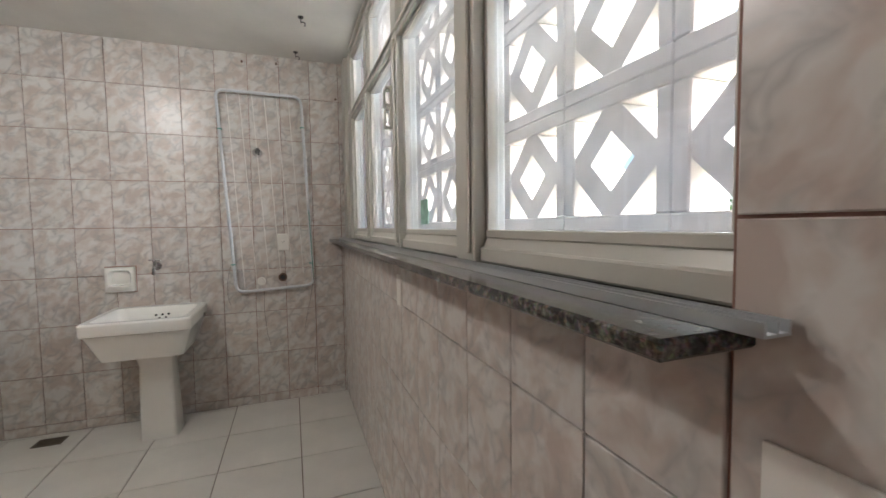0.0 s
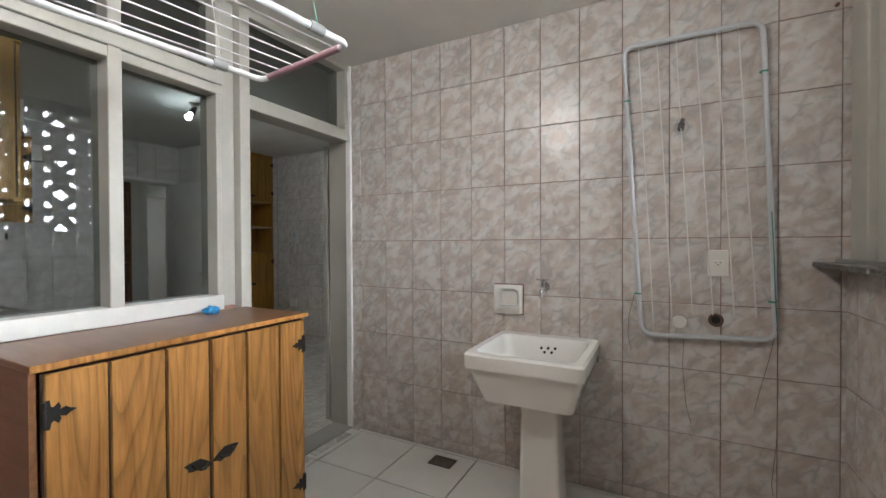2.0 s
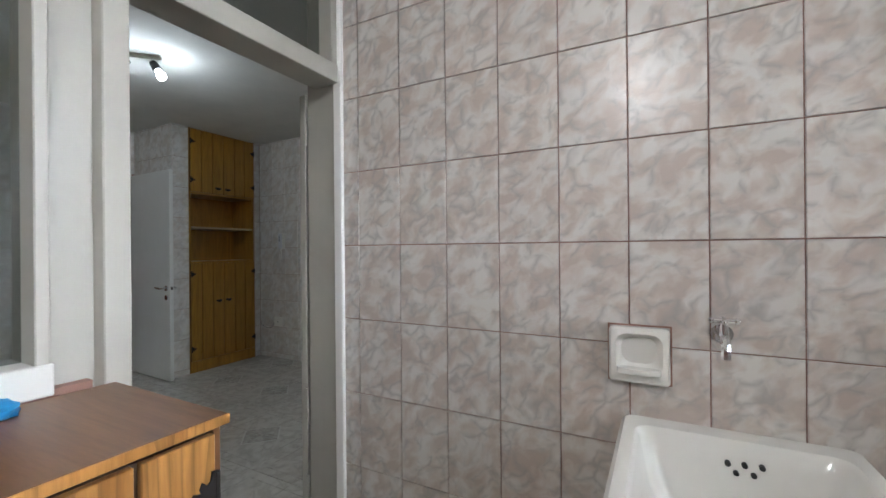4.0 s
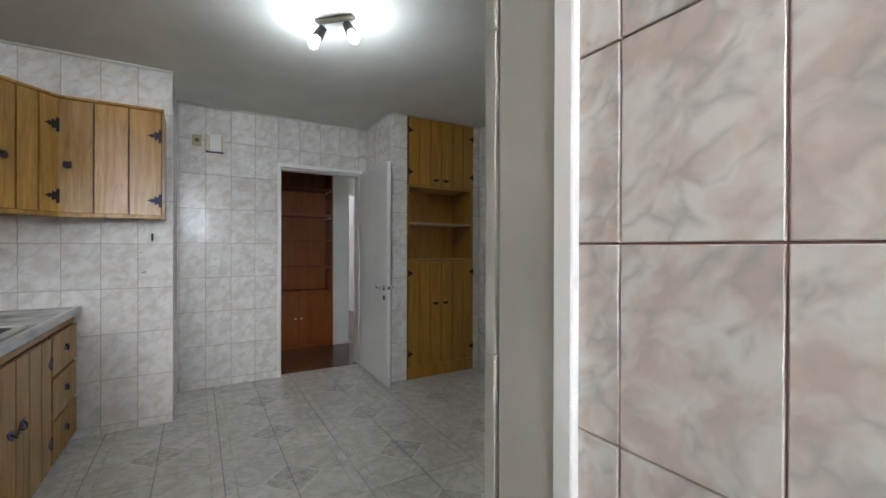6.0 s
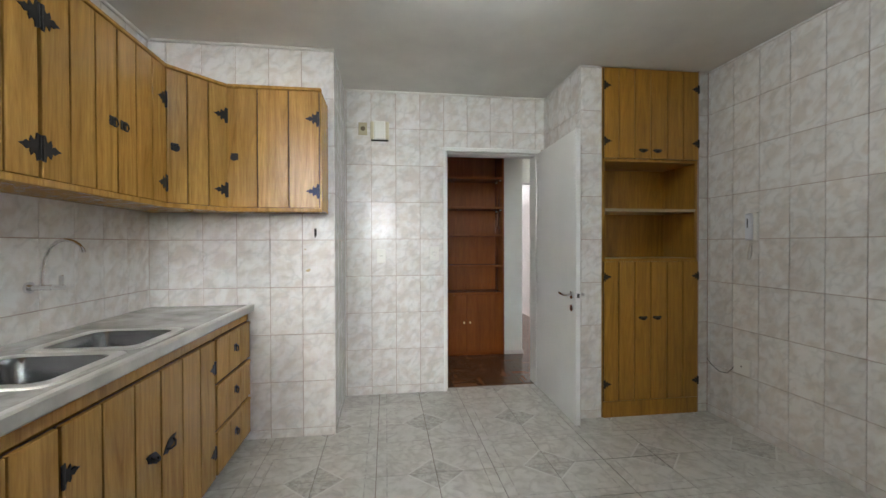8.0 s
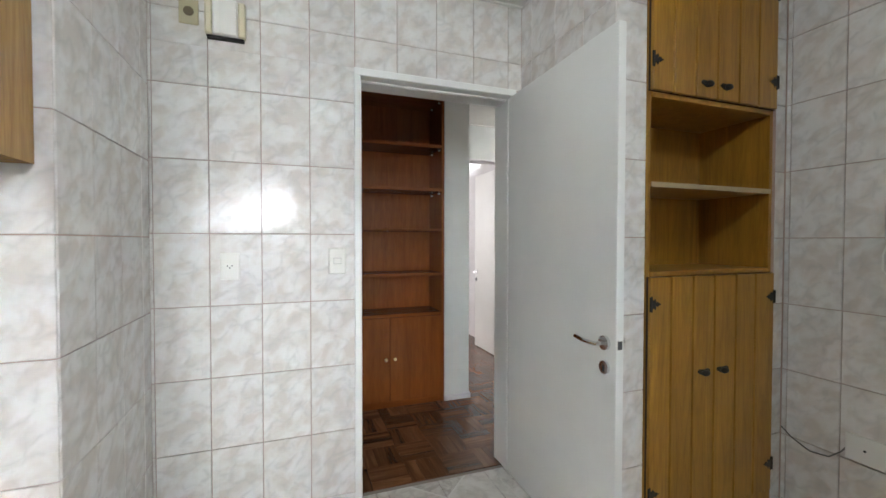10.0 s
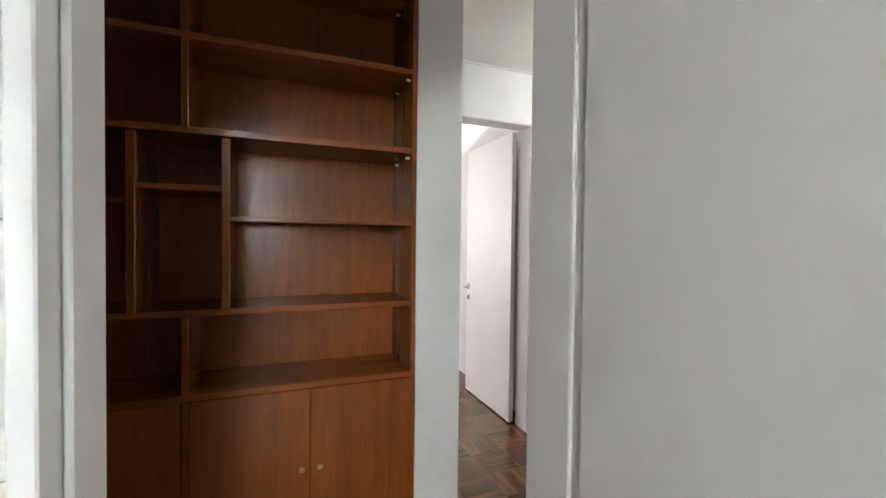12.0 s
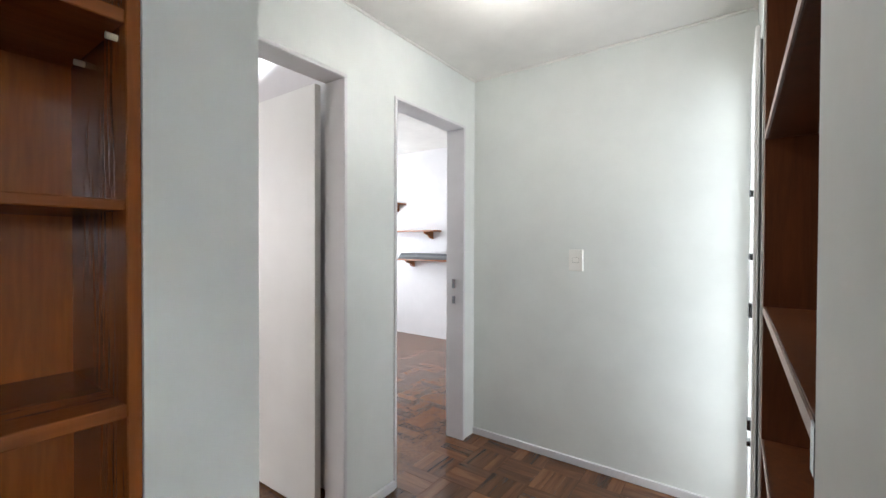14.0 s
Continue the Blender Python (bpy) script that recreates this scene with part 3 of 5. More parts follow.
def screen_block():
    """A square frame with four struts that leave a diamond in the middle and a triangle in each corner."""
    bm = bmesh.new()
    h, hy, b = S / 2, SP / 2, 0.038
    for r in ((-hy, hy, -h, -h + b), (-hy, hy, h - b, h), (-hy, -hy + b, -h + b, h - b), (hy - b, hy, -h + b, h - b)):
        box(bm, 0, SD, r[0], r[1], r[2], r[3], bevel=0.004)
    e, outer, inner = h - b + 0.008, 0.150, 0.072
    for a in range(4):
        m = pose(0, 0, 0, 90 * a)
        ring = [Vector((x, *c)) for x in (0.006, SD - 0.006) for c in ((e, -0.004), (e, outer - e), (outer - e, e), (-0.004, e), (-0.004, inner), (inner, -0.004))]
        v = [bm.verts.new(m @ c) for c in ring]
        bm.faces.new(v[5::-1])
        bm.faces.new(v[6:])
        for i in range(6):
            bm.faces.new((v[i], v[(i + 1) % 6], v[6 + (i + 1) % 6], v[6 + i]))
    bmesh.ops.recalc_face_normals(bm, faces=bm.faces[:])
    me = bpy.data.meshes.new("breeze_block")
    bm.to_mesh(me)
    bm.free()
    me.materials.append(M_CONCRETE)
    return me


block_mesh = screen_block()
for iy in range(-4, 9):
    for iz in range(0, 5):
        ob = new("breeze_block", block_mesh)
        ob.matrix_world = Matrix.Translation((XS, 0.756 + iy * SP, 1.40 + iz * S))
        ob.parent = screen
part("curb", B(XS - 0.02, XS + 0.14, -0.7, 3.6, 0.6, 1.24), M_CONCRETE, screen)
part("soffit", B(XW + 0.15, XS + 0.14, -0.9, 3.7, 2.84, 2.9), M_CONCRETE, screen)
structure("window_box", boxes([(XW + 0.15, XS + 0.14, -0.9, -0.7, 0.6, 2.84), (XW + 0.15, XS + 0.14, 3.34, 3.6, 0.6, 2.84), (XW + 0.155, XS - 0.02, -0.7, 3.4, 0.6, 0.66)]), M_CONCRETE, "pale concrete sides of the window recess", "wall")

# ---- partition window and laundry door ----
window_partition = thing("window_partition", Matrix.Identity(4), "white painted partition window between laundry and kitchen", "window", kind="structure")
XM = (XP0 + XP1) / 2
P0, P1, PB, PT = 1.37, 2.25, 0.965, 2.0
for n, r in (("sill_rail", (XP1, XP0 + 0.012, P0, P1 + 0.005, PB - 0.025, PB + 0.045)), ("rail", (XP1 + 0.01, XP0 + 0.01, P0, P1 + 0.005, PT - 0.03, PT + 0.012)), ("rail", (XP1 + 0.005, XP0 + 0.016, P0, P1 + 0.005, PT + 0.016, PT + 0.075)),
             ("rail", (XP1 + 0.01, XP0 + 0.01, P0, P1 + 0.005, CL - 0.05, CL)), ("stile", (XP1 + 0.012, XP0 + 0.008, P0, P0 + 0.04, PB, CL)), ("stile", (XP1 + 0.012, XP0 + 0.008, P1 - 0.026, P1, PB, CL))):
    part(n, B(*r, bevel=0.003), M_CASING if n == "sill_rail" else M_FRAME_DIM, window_partition)
part("mullion", B(XP1 + 0.012, XP0 + 0.012, 1.787, 1.836, PB + 0.04, CL - 0.04, bevel=0.003), M_FRAME_DIM, window_partition)
for y0, y1 in ((P0 + 0.04, 1.787), (1.836, P1 - 0.026)):
    part("pane", B(XM - 0.002, XM + 0.002, y0, y1, PB + 0.045, PT - 0.03), M_GLASS, window_partition).visible_shadow = False
    part("pane", B(XM - 0.002, XM + 0.002, y0, y1, PT + 0.075, CL - 0.05), M_GLASS, window_partition).visible_shadow = False
structure("partition_post", B(XP1 + 0.03, XP0 - 0.035, P1 + 0.006, 2.345, 0.0, CL), M_FRAME_DIM, "cream painted post between window and door", "post")
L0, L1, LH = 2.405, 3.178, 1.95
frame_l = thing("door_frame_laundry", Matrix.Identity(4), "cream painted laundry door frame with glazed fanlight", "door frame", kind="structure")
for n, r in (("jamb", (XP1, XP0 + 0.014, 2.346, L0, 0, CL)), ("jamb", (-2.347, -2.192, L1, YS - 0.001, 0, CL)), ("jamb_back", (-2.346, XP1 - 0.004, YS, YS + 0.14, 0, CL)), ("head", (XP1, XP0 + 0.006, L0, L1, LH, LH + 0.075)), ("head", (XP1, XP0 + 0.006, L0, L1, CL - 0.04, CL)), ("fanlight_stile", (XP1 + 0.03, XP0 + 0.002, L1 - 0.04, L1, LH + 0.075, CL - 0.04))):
    part(n, B(*r, bevel=0.003), M_FRAME_DIM, frame_l)
part("casing", B(-2.191, -2.149, L1 - 0.008, YS - 0.0005, 0, CL - 0.001, bevel=0.003), M_WHITE, frame_l)
part("pane", B(XM - 0.002, XM + 0.002, L0, L1 - 0.04, LH + 0.075, CL - 0.04), M_GLASS, frame_l).visible_shadow = False
structure("threshold", B(XP1 - 0.02, XP0 + 0.02, L0, L1, -0.004, 0.006, bevel=0.002), plain("grey_threshold", (0.34, 0.33, 0.30), 0.5), "worn grey stone threshold of the laundry door", "threshold")
structure("beam_partition", B(XP1 + 0.001, XP0, YB, YS, CL + 0.001, CK), M_PLASTER, "white plaster over the partition", "wall")
dl = thing("door_laundry", pose(-2.362, L1 + 0.002, 0, 0, 0, 90.5), "cream painted laundry door folded back against the wall", "door", kind="structure")
part("leaf", B(0, 0.74, 0.0, 0.035, 0.01, 1.94, bevel=0.002), M_FRAME_DIM, dl)
for z in (0.22, 0.60, 1.0, 1.76):
    bm = bmesh.new()
    rod(bm, (-0.003, -0.004, z - 0.045), (-0.003, -0.004, z + 0.045), 0.0065)
    box(bm, -0.0015, 0.0, 0.0, 0.03, z - 0.045, z + 0.045)
    part("hinge", bm, M_FRAME_DIM, dl, smooth=True)

# ---- beyond the window: lawn, trees ----
structure("ground", B(1.2, 400, -300, 300, -3.2, -3.0), M_LAWN, "green lawn sheet reaching the horizon", "ground")
M_LEAF = plain("leaves", (0.07, 0.15, 0.03), 0.7, 0.4, 0.3, 4.0)
M_BARK = plain("bark", (0.12, 0.09, 0.06), 0.9, 0.2, 0.8, 12.0)


def tree(x, y, h, r):
    ob = thing("tree", Matrix.Translation((x, y, -3.0)), "leafy green tree on the lawn", "tree", group="trees on the lawn")
    bm = bmesh.new()
    rod(bm, (0, 0, 0), (0.1, 0.05, h * 0.55), 0.22, 0.12, 8)
    for k in range(5):
        a = 1.26 * k + x
        rod(bm, (0.08, 0.04, h * (0.35 + 0.04 * k)), (r * 0.6 * math.cos(a), r * 0.6 * math.sin(a), h * (0.6 + 0.06 * k)), 0.08, 0.03, 6)
    part("trunk", bm, M_BARK, ob)
    verts, faces = [], []
    for k in range(900):
        d = Vector((random.gauss(0, 1), random.gauss(0, 1), random.gauss(0, 0.8))).normalized()
        p = d * r * random.uniform(0.45, 1.0) * (0.8 + 0.3 * noise.noise(d * 2.1 + Vector((x, y, 0)))) + Vector((0, 0, h * 0.68))
        u = Vector((random.gauss(0, 1), random.gauss(0, 1), random.gauss(0, 1))).normalized() * 0.16
        w = u.orthogonal().normalized() * 0.11
        n0 = len(verts)
        verts += [p - u, p + w, p + u, p - w]
        faces.append((n0, n0 + 1, n0 + 2, n0 + 3))
    me = bpy.data.meshes.new("crown")
    me.from_pydata(verts, [], faces)
    me.materials.append(M_LEAF)
    new("crown", me).parent = ob


for x, y, h, r in ((14, 4.0, 5.2, 2.4), (17, 9.5, 6.0, 2.6), (13, -2.5, 4.6, 2.2), (20, 16, 6.5, 3.0), (22, 0.5, 5.6, 2.6), (16, 24, 6.4, 3.0)):
    tree(x, y, h, r)

# ---- laundry things ----
HINGE = [(0, -0.038), (0.011, -0.04), (0.014, -0.022), (0.02, -0.018), (0.03, -0.028), (0.035, -0.016), (0.032, -0.008), (0.046, -0.013), (0.054, -0.006), (0.07, 0), (0.054, 0.006), (0.046, 0.013), (0.032, 0.008), (0.035, 0.016), (0.03, 0.028), (0.02, 0.018), (0.014, 0.022), (0.011, 0.04), (0, 0.038)]
FRONT = pose(0, 0, 0, 90, 0, 0)


def iron_hinge(parent, x, z, way, y=-0.021, scale=1.0):
    """A wrought hinge plate, its point towards way."""
    bm = bmesh.new()
    pts = [(x + way * a * scale, z + b * scale) for a, b in HINGE]
    slab(bm, pts, -y - 0.0005, -y + 0.0025, FRONT)
    rod(bm, (x, y - 0.002, z - 0.036 * scale), (x, y - 0.002, z + 0.036 * scale), 0.0045, sides=8)
    return part("hinge", bm, M_IRON, parent)


def leaf_pull(parent, x, z, tilt=0.0, y=-0.021):
    """A cast leaf-shaped pull."""
    m = Matrix.Translation((x, 0, z)) @ pose(0, 0, 0, 0, tilt, 0)
    bm = bmesh.new()
    out = [(0.048 * math.cos(a) * (1 + 0.12 * math.cos(6 * a)), 0.019 * math.sin(a) * (1 + 0.2 * math.sin(5 * a))) for a in (2 * math.pi * k / 20 for k in range(20))]
    slab(bm, out, -y - 0.0005, -y + 0.003, m @ FRONT)
    tube(bm, [m @ Vector(p) for p in ((-0.026, y - 0.002, 0.004), (-0.02, y - 0.014, -0.004), (0, y - 0.02, -0.009), (0.02, y - 0.014, -0.004), (0.026, y - 0.002, 0.004))], 0.004)
    return part("handle", bm, M_IRON, parent)


def ring_pull(parent, x, z, y=-0.021):
    """A ring on a square iron plate."""
    bm = bmesh.new()
    box(bm, x - 0.019, x + 0.019, y - 0.003, y + 0.0005, z - 0.019, z + 0.019, bevel=0.001)
    ball(bm, (x, y - 0.008, z + 0.008), 0.008)
    tube(bm, arc((x, y - 0.012, z - 0.006), 0.017, 0, 360, 16, (X, Z))[:-1], 0.0032, 6, closed=True)
    return part("handle", bm, M_IRON, parent, smooth=True)


def plank_door(parent, x0, x1, z0, z1, cuts, mat, name="door", label="", gap=0.0038):
    """A door of upright boards with dark grooves between them, proud of the body's front at y = 0."""
    door = part(name, B(x0, x1, -0.008, -0.001, z0, z1), M_GROOVE, parent, label)
    e = [x0, *cuts, x1]
    for a, b in zip(e, e[1:]):
        part("plank", B(a + gap, b - gap, -0.021, -0.006, z0 + 0.001, z1 - 0.001, bevel=0.002), mat, door)
    return door


cab = thing("laundry_cabinet", pose(-1.75, 1.425, 0, 0, 0, 90), "orange pine plank cabinet with brown laminate top and iron hinges", "cabinet")
part("side", B(0.0, 0.016, 0, 0.405, 0.0, 0.918), M_BROWNTOP, cab)
part("side", B(0.924, 0.94, 0, 0.405, 0.0, 0.918), M_BROWNTOP, cab)
part("back", B(0.016, 0.924, 0.39, 0.40, 0.02, 0.918), M_BROWNTOP, cab)
part("bottom", B(0.016, 0.924, 0.002, 0.39, 0.04, 0.058), M_BROWNTOP, cab)
part("plinth", B(0.016, 0.924, 0.01, 0.025, 0.0, 0.04), M_OAK_L, cab)
part("top", B(-0.004, 0.944, -0.022, 0.408, 0.92, 0.938, bevel=0.002), M_BROWNTOP, cab)
part("edging", B(-0.004, 0.944, -0.026, -0.0225, 0.919, 0.9385, bevel=0.001), M_OAK_L, cab)
d1 = plank_door(cab, 0.022, 0.478, 0.03, 0.908, (0.172, 0.33), M_OAK_L, gap=0.005)
d2 = plank_door(cab, 0.482, 0.922, 0.03, 0.908, (0.628, 0.786), M_OAK_L, gap=0.005)
for z in (0.17, 0.80):
    iron_hinge(d1, 0.024, z, 1)
    iron_hinge(d2, 0.92, z, -1)
leaf_pull(d1, 0.432, 0.475, 18)
leaf_pull(d2, 0.535, 0.478, -14)

# crumpled blue cloth on the cabinet
bm = bmesh.new()
bmesh.ops.create_icosphere(bm, subdivisions=3, radius=0.03)
for v in bm.verts:
    v.co *= 1 + 0.35 * noise.noise(v.co * 70)
    v.co.x *= 1.25
    v.co.z = max(v.co.z, -0.018) * 0.75
rag = part("blue_cloth", bm, plain("blue_cloth", (0.02, 0.24, 0.52), 0.5, 0.2, 0.4, 30.0), smooth=True)
rag.matrix_world = Matrix.Translation((-2.10, 2.15, 0.938 + 0.0135))
tagged(rag, "small crumpled blue cloth lying on the cabinet top", "cloth")


def lerp_ring(bm, rings, caps=(True, True)):
    vs = [[bm.verts.new(p) for p in r] for r in rings]
    n = len(vs[0])
    for a, b in zip(vs, vs[1:]):
        for i in range(n):
            bm.faces.new((a[i], a[(i + 1) % n], b[(i + 1) % n], b[i]))
    if caps[0]:
        bm.faces.new(vs[0][::-1])
    if caps[1]:
        bm.faces.new(vs[-1])
    return bm


def rounded(x0, x1, y0, y1, z, r, steps=4):
    """A rounded rectangle at height z."""
    pts = []
    for cx, cy, a in ((x1 - r, y1 - r, 0), (x0 + r, y1 - r, 90), (x0 + r, y0 + r, 180), (x1 - r, y0 + r, 270)):
        pts += [Vector((cx + r * math.cos(radians(a + 90 * k / steps)), cy + r * math.sin(radians(a + 90 * k / steps)), z)) for k in range(steps + 1)]
    return pts


sink = thing("laundry_sink", pose(-0.82, 3.19, 0), "white ceramic laundry sink on a tapered pedestal against the wall", "sink")
bm = bmesh.new()
lerp_ring(bm, [rounded(-0.195, 0.205, -0.455, -0.08, 0.532, 0.03), rounded(-0.255, 0.257, -0.51, -0.02, 0.685, 0.035), rounded(-0.262, 0.262, -0.525, -0.004, 0.69, 0.03), rounded(-0.265, 0.265, -0.53, -0.002, 0.705, 0.03), rounded(-0.265, 0.265, -0.53, -0.002, 0.752, 0.03), rounded(-0.255, 0.255, -0.52, -0.004, 0.762, 0.025),
               rounded(-0.225, 0.225, -0.49, -0.065, 0.762, 0.04), rounded(-0.215, 0.215, -0.48, -0.075, 0.75, 0.04), rounded(-0.19, 0.19, -0.44, -0.10, 0.64, 0.05), rounded(-0.15, 0.15, -0.38, -0.13, 0.575, 0.05)])
basin = part("basin", bm, M_CERAMIC, sink, smooth=True)
bm = bmesh.new()
for x, z in ((-0.035, 0.71), (0.0, 0.712), (0.035, 0.714), (-0.018, 0.69), (0.018, 0.692)):
    rod(bm, (0.02 + x, -0.094, z), (0.02 + x, -0.075, z), 0.0065, sides=10)
part("overflow_holes", bm, M_DARK, basin)
bm = bmesh.new()
rod(bm, (0, -0.26, 0.574), (0, -0.26, 0.58), 0.03, sides=16)
part("drain", bm, M_CHROME, basin)
part("side_stop", B(0.2645, 0.272, -0.17, -0.13, 0.69, 0.715, bevel=0.002), M_STEEL, basin)
bm = bmesh.new()
lerp_ring(bm, [rounded(-0.07, 0.13, -0.325, -0.13, 0.0, 0.02), rounded(-0.065, 0.125, -0.325, -0.14, 0.02, 0.02), rounded(-0.06, 0.11, -0.32, -0.16, 0.45, 0.025), rounded(-0.08, 0.12, -0.335, -0.15, 0.534, 0.03)])
part("pedestal", bm, M_CERAMIC, sink, smooth=True)

dish = thing("soap_dish", pose(-1.118, YS, 0.863), "white ceramic soap dish set in the wall tiles", "soap dish")
bm = bmesh.new()
lerp_ring(bm, [[Vector((p.x, y, p.y)) for p in rounded(c, 0.16 - c, c + low, 0.16 - c, 0, r)] for y, c, low, r in ((0, 0.0, 0, 0.012), (-0.026, 0.0, 0, 0.012), (-0.032, 0.006, 0, 0.012), (-0.032, 0.018, 0.012, 0.03), (-0.003, 0.032, 0.02, 0.03))])
part("plate", bm, M_CERAMIC, dish, smooth=True)
bm = bmesh.new()
lerp_ring(bm, [[Vector((x, y - 0.012, z)) for x, y in ((0.02, -0.006), (0.14, -0.006), (0.135, -0.03), (0.10, -0.044), (0.06, -0.044), (0.025, -0.03))] for z in (0.03, 0.045)])
part("lip", bm, M_CERAMIC, dish, smooth=True)
part("joint", boxes([(-0.005, 0, -0.003, 0, -0.005, 0.165), (0.16, 0.165, -0.003, 0, -0.005, 0.165), (0, 0.16, -0.003, 0, -0.005, 0), (0, 0.16, -0.003, 0, 0.16, 0.165)]), M_GROUT_L, dish)


def bib_tap(m, label):
    ob = thing("wall_tap", m, label, "tap")
    bm = bmesh.new()
    rod(bm, (0, 0, 0), (0, -0.008, 0), 0.026, sides=20)
    part("rose", bm, M_CHROME, ob, smooth=True)
    bm = bmesh.new()
    rod(bm, (0, -0.006, 0), (0, -0.06, 0), 0.012)
    tube(bm, [(0, -0.05, 0), (0, -0.075, -0.004), (0, -0.088, -0.02), (0, -0.09, -0.05)], 0.011)
    rod(bm, (0, -0.055, 0.0), (0, -0.055, 0.035), 0.012, 0.009)
    part("body", bm, M_CHROME, ob, smooth=True)
    bm = bmesh.new()
    rod(bm, (-0.026, -0.055, 0.042), (0.026, -0.055, 0.042), 0.006)
    rod(bm, (0, -0.081, 0.042), (0, -0.029, 0.042), 0.006)
    for p in ((-0.028, -0.055), (0.028, -0.055), (0, -0.083), (0, -0.027)):
        ball(bm, (*p, 0.042), 0.008)
    part("cross_handle", bm, M_CHROME, ob, smooth=True)
    return ob


bib_tap(pose(-0.836, YS, 1.02), "chrome wall tap with cross handle over the laundry sink")

valve = thing("shut_off_valve", pose(-0.207, YS, 1.785), "small chrome capped valve on the tiled wall", "valve")
bm = bmesh.new()
rod(bm, (0, 0, 0), (0, -0.01, 0), 0.03, sides=18)
part("rose", bm, M_CHROME, valve, smooth=True)
bm = bmesh.new()
rod(bm, (0, -0.008, 0), (0, -0.05, 0), 0.014)
rod(bm, (0, -0.045, 0), (0.006, -0.05, 0.026), 0.009)
part("stem", bm, M_STEEL, valve, smooth=True)

# drying frame that hangs on the wall
rig = thing("wall_drying_frame", pose(0, YS - 0.035, 0), "folding tubular drying frame with plastic-covered lines on the wall", "drying rack")
a0, a1, b0, b1 = (-0.45, 2.19), (0.09, 2.185), (0.14, 0.84), (-0.37, 0.815)
corners = [a0, a1, b0, b1]
path = []
for i, (x, z) in enumerate(corners):
    p, q = Vector(corners[i - 1]), Vector(corners[(i + 1) % 4])
    c = Vector((x, z))
    d0, d1_ = (p - c).normalized() * 0.055, (q - c).normalized() * 0.055
    for k in range(6):
        s = k / 5
        v = (1 - s) ** 2 * (c + d0) + 2 * s * (1 - s) * c + s * s * (c + d1_)
        path.append(Vector((v.x, 0, v.y)))
part("tube_frame", tube(bmesh.new(), path, 0.0105, 10, closed=True), plain("pale_grey_enamel", (0.62, 0.64, 0.66), 0.35), rig, smooth=True)
M_LINE = plain("white_line", (0.72, 0.70, 0.66), 0.5)
for k in range(6):
    xt, xb = -0.385 + 0.078 * k, -0.315 + 0.078 * k
    zt = 2.188 - 0.001 * k
    part("line", tube(bmesh.new(), [(xt, 0, zt), (xt * 0.5 + xb * 0.5, -0.004, 1.5), (xb - 0.003, 0.0, 0.835 if k < 2 else 0.93)], 0.0028, 6), M_LINE, rig)
M_STRING = plain("dull_string", (0.16, 0.14, 0.12), 0.8)
M_CORD = plain("green_cord", (0.08, 0.32, 0.25), 0.7)
for p in ([(0.138, -0.012, 1.02), (0.142, -0.013, 0.84), (0.148, 0.01, 0.62), (0.146, 0.02, 0.40), (0.13, 0.022, 0.22), (0.135, 0.022, 0.17)], [(0.14, -0.012, 0.90), (0.115, 0.012, 0.74), (0.085, 0.02, 0.60), (0.07, 0.022, 0.52)],
          [(-0.195, 0.004, 0.83), (-0.20, 0.016, 0.68), (-0.185, 0.022, 0.50), (-0.165, 0.022, 0.42)], [(-0.40, 0.0, 1.01), (-0.425, 0.012, 0.90), (-0.43, 0.02, 0.80), (-0.415, 0.022, 0.73)]):
    part("string", tube(bmesh.new(), p, 0.0013, 5), M_STRING, rig)
part("cord", tube(bmesh.new(), [(0.120, -0.012, 1.38), (0.128, -0.014, 1.2), (0.134, -0.012, 1.0), (0.14, -0.012, 0.90)], 0.0022, 5), M_CORD, rig)
for x, z in ((0.094, 1.97), (0.128, 1.0), (-0.385, 1.01), (-0.432, 1.93)):
    bm = bmesh.new()
    tube(bm, arc((x, 0, z), 0.0125, 0, 360, 12, (X, Y))[:-1], 0.004, 6, closed=True)
    part("knot", bm, M_CORD, rig)

for x, z, mat, lab in ((-0.213, 0.882, M_PLASTIC, "white plastic capped pipe outlet in the wall"), (-0.07, 0.903, plain("rusty_pipe", (0.14, 0.08, 0.05), 0.8), "open rusty pipe hole in the wall")):
    ob = thing("pipe_outlet", pose(x, YS, z), lab, "pipe outlet")
    bm = bmesh.new()
    tube(bm, [Vector((p.x, -0.006, p.z)) for p in arc((0, 0, 0), 0.024, 0, 360, 18, (X, Z))[:-1]], 0.006, 8, closed=True)
    part("collar", bm, mat, ob, smooth=True)
    bm = bmesh.new()
    rod(bm, (0, 0.0, 0), (0, -0.012 if mat is M_PLASTIC else -0.002, 0), 0.02, sides=18)
    part("plug", bm, mat if mat is M_PLASTIC else M_DARK, ob, smooth=True)


def wall_plate(name, m, w, h, label, kind="outlet"):
    """A plate on a wall: local x along the wall, front towards -y."""
    ob = thing(name, m, label, "light switch" if kind == "switch" else "socket")
    part("plate", B(-w / 2, w / 2, -0.013, 0, -h / 2, h / 2, bevel=0.003), M_PLASTIC, ob)
    if kind == "switch":
        part("rocker_gap", B(-w * 0.225, w * 0.225, -0.0138, -0.0125, -h * 0.12, h * 0.12), M_JAMB, ob)
        part("rocker", B(-w * 0.2, w * 0.2, -0.0165, -0.0125, -h * 0.1, h * 0.1, bevel=0.001), M_PLASTIC, ob)
    else:
        part("insert", B(-w * 0.22, w * 0.22, -0.0155, -0.0125, -h * 0.11, h * 0.11, bevel=0.001), M_PLASTIC, ob)
        for x, z in ((-0.009, 0.003), (0.009, 0.003), (0, -0.006)):
            bm = bmesh.new()
            rod(bm, (x, -0.0158, z), (x, -0.014, z), 0.0028, sides=8)
            part("pin_hole", bm, M_DARK, ob)
    return ob


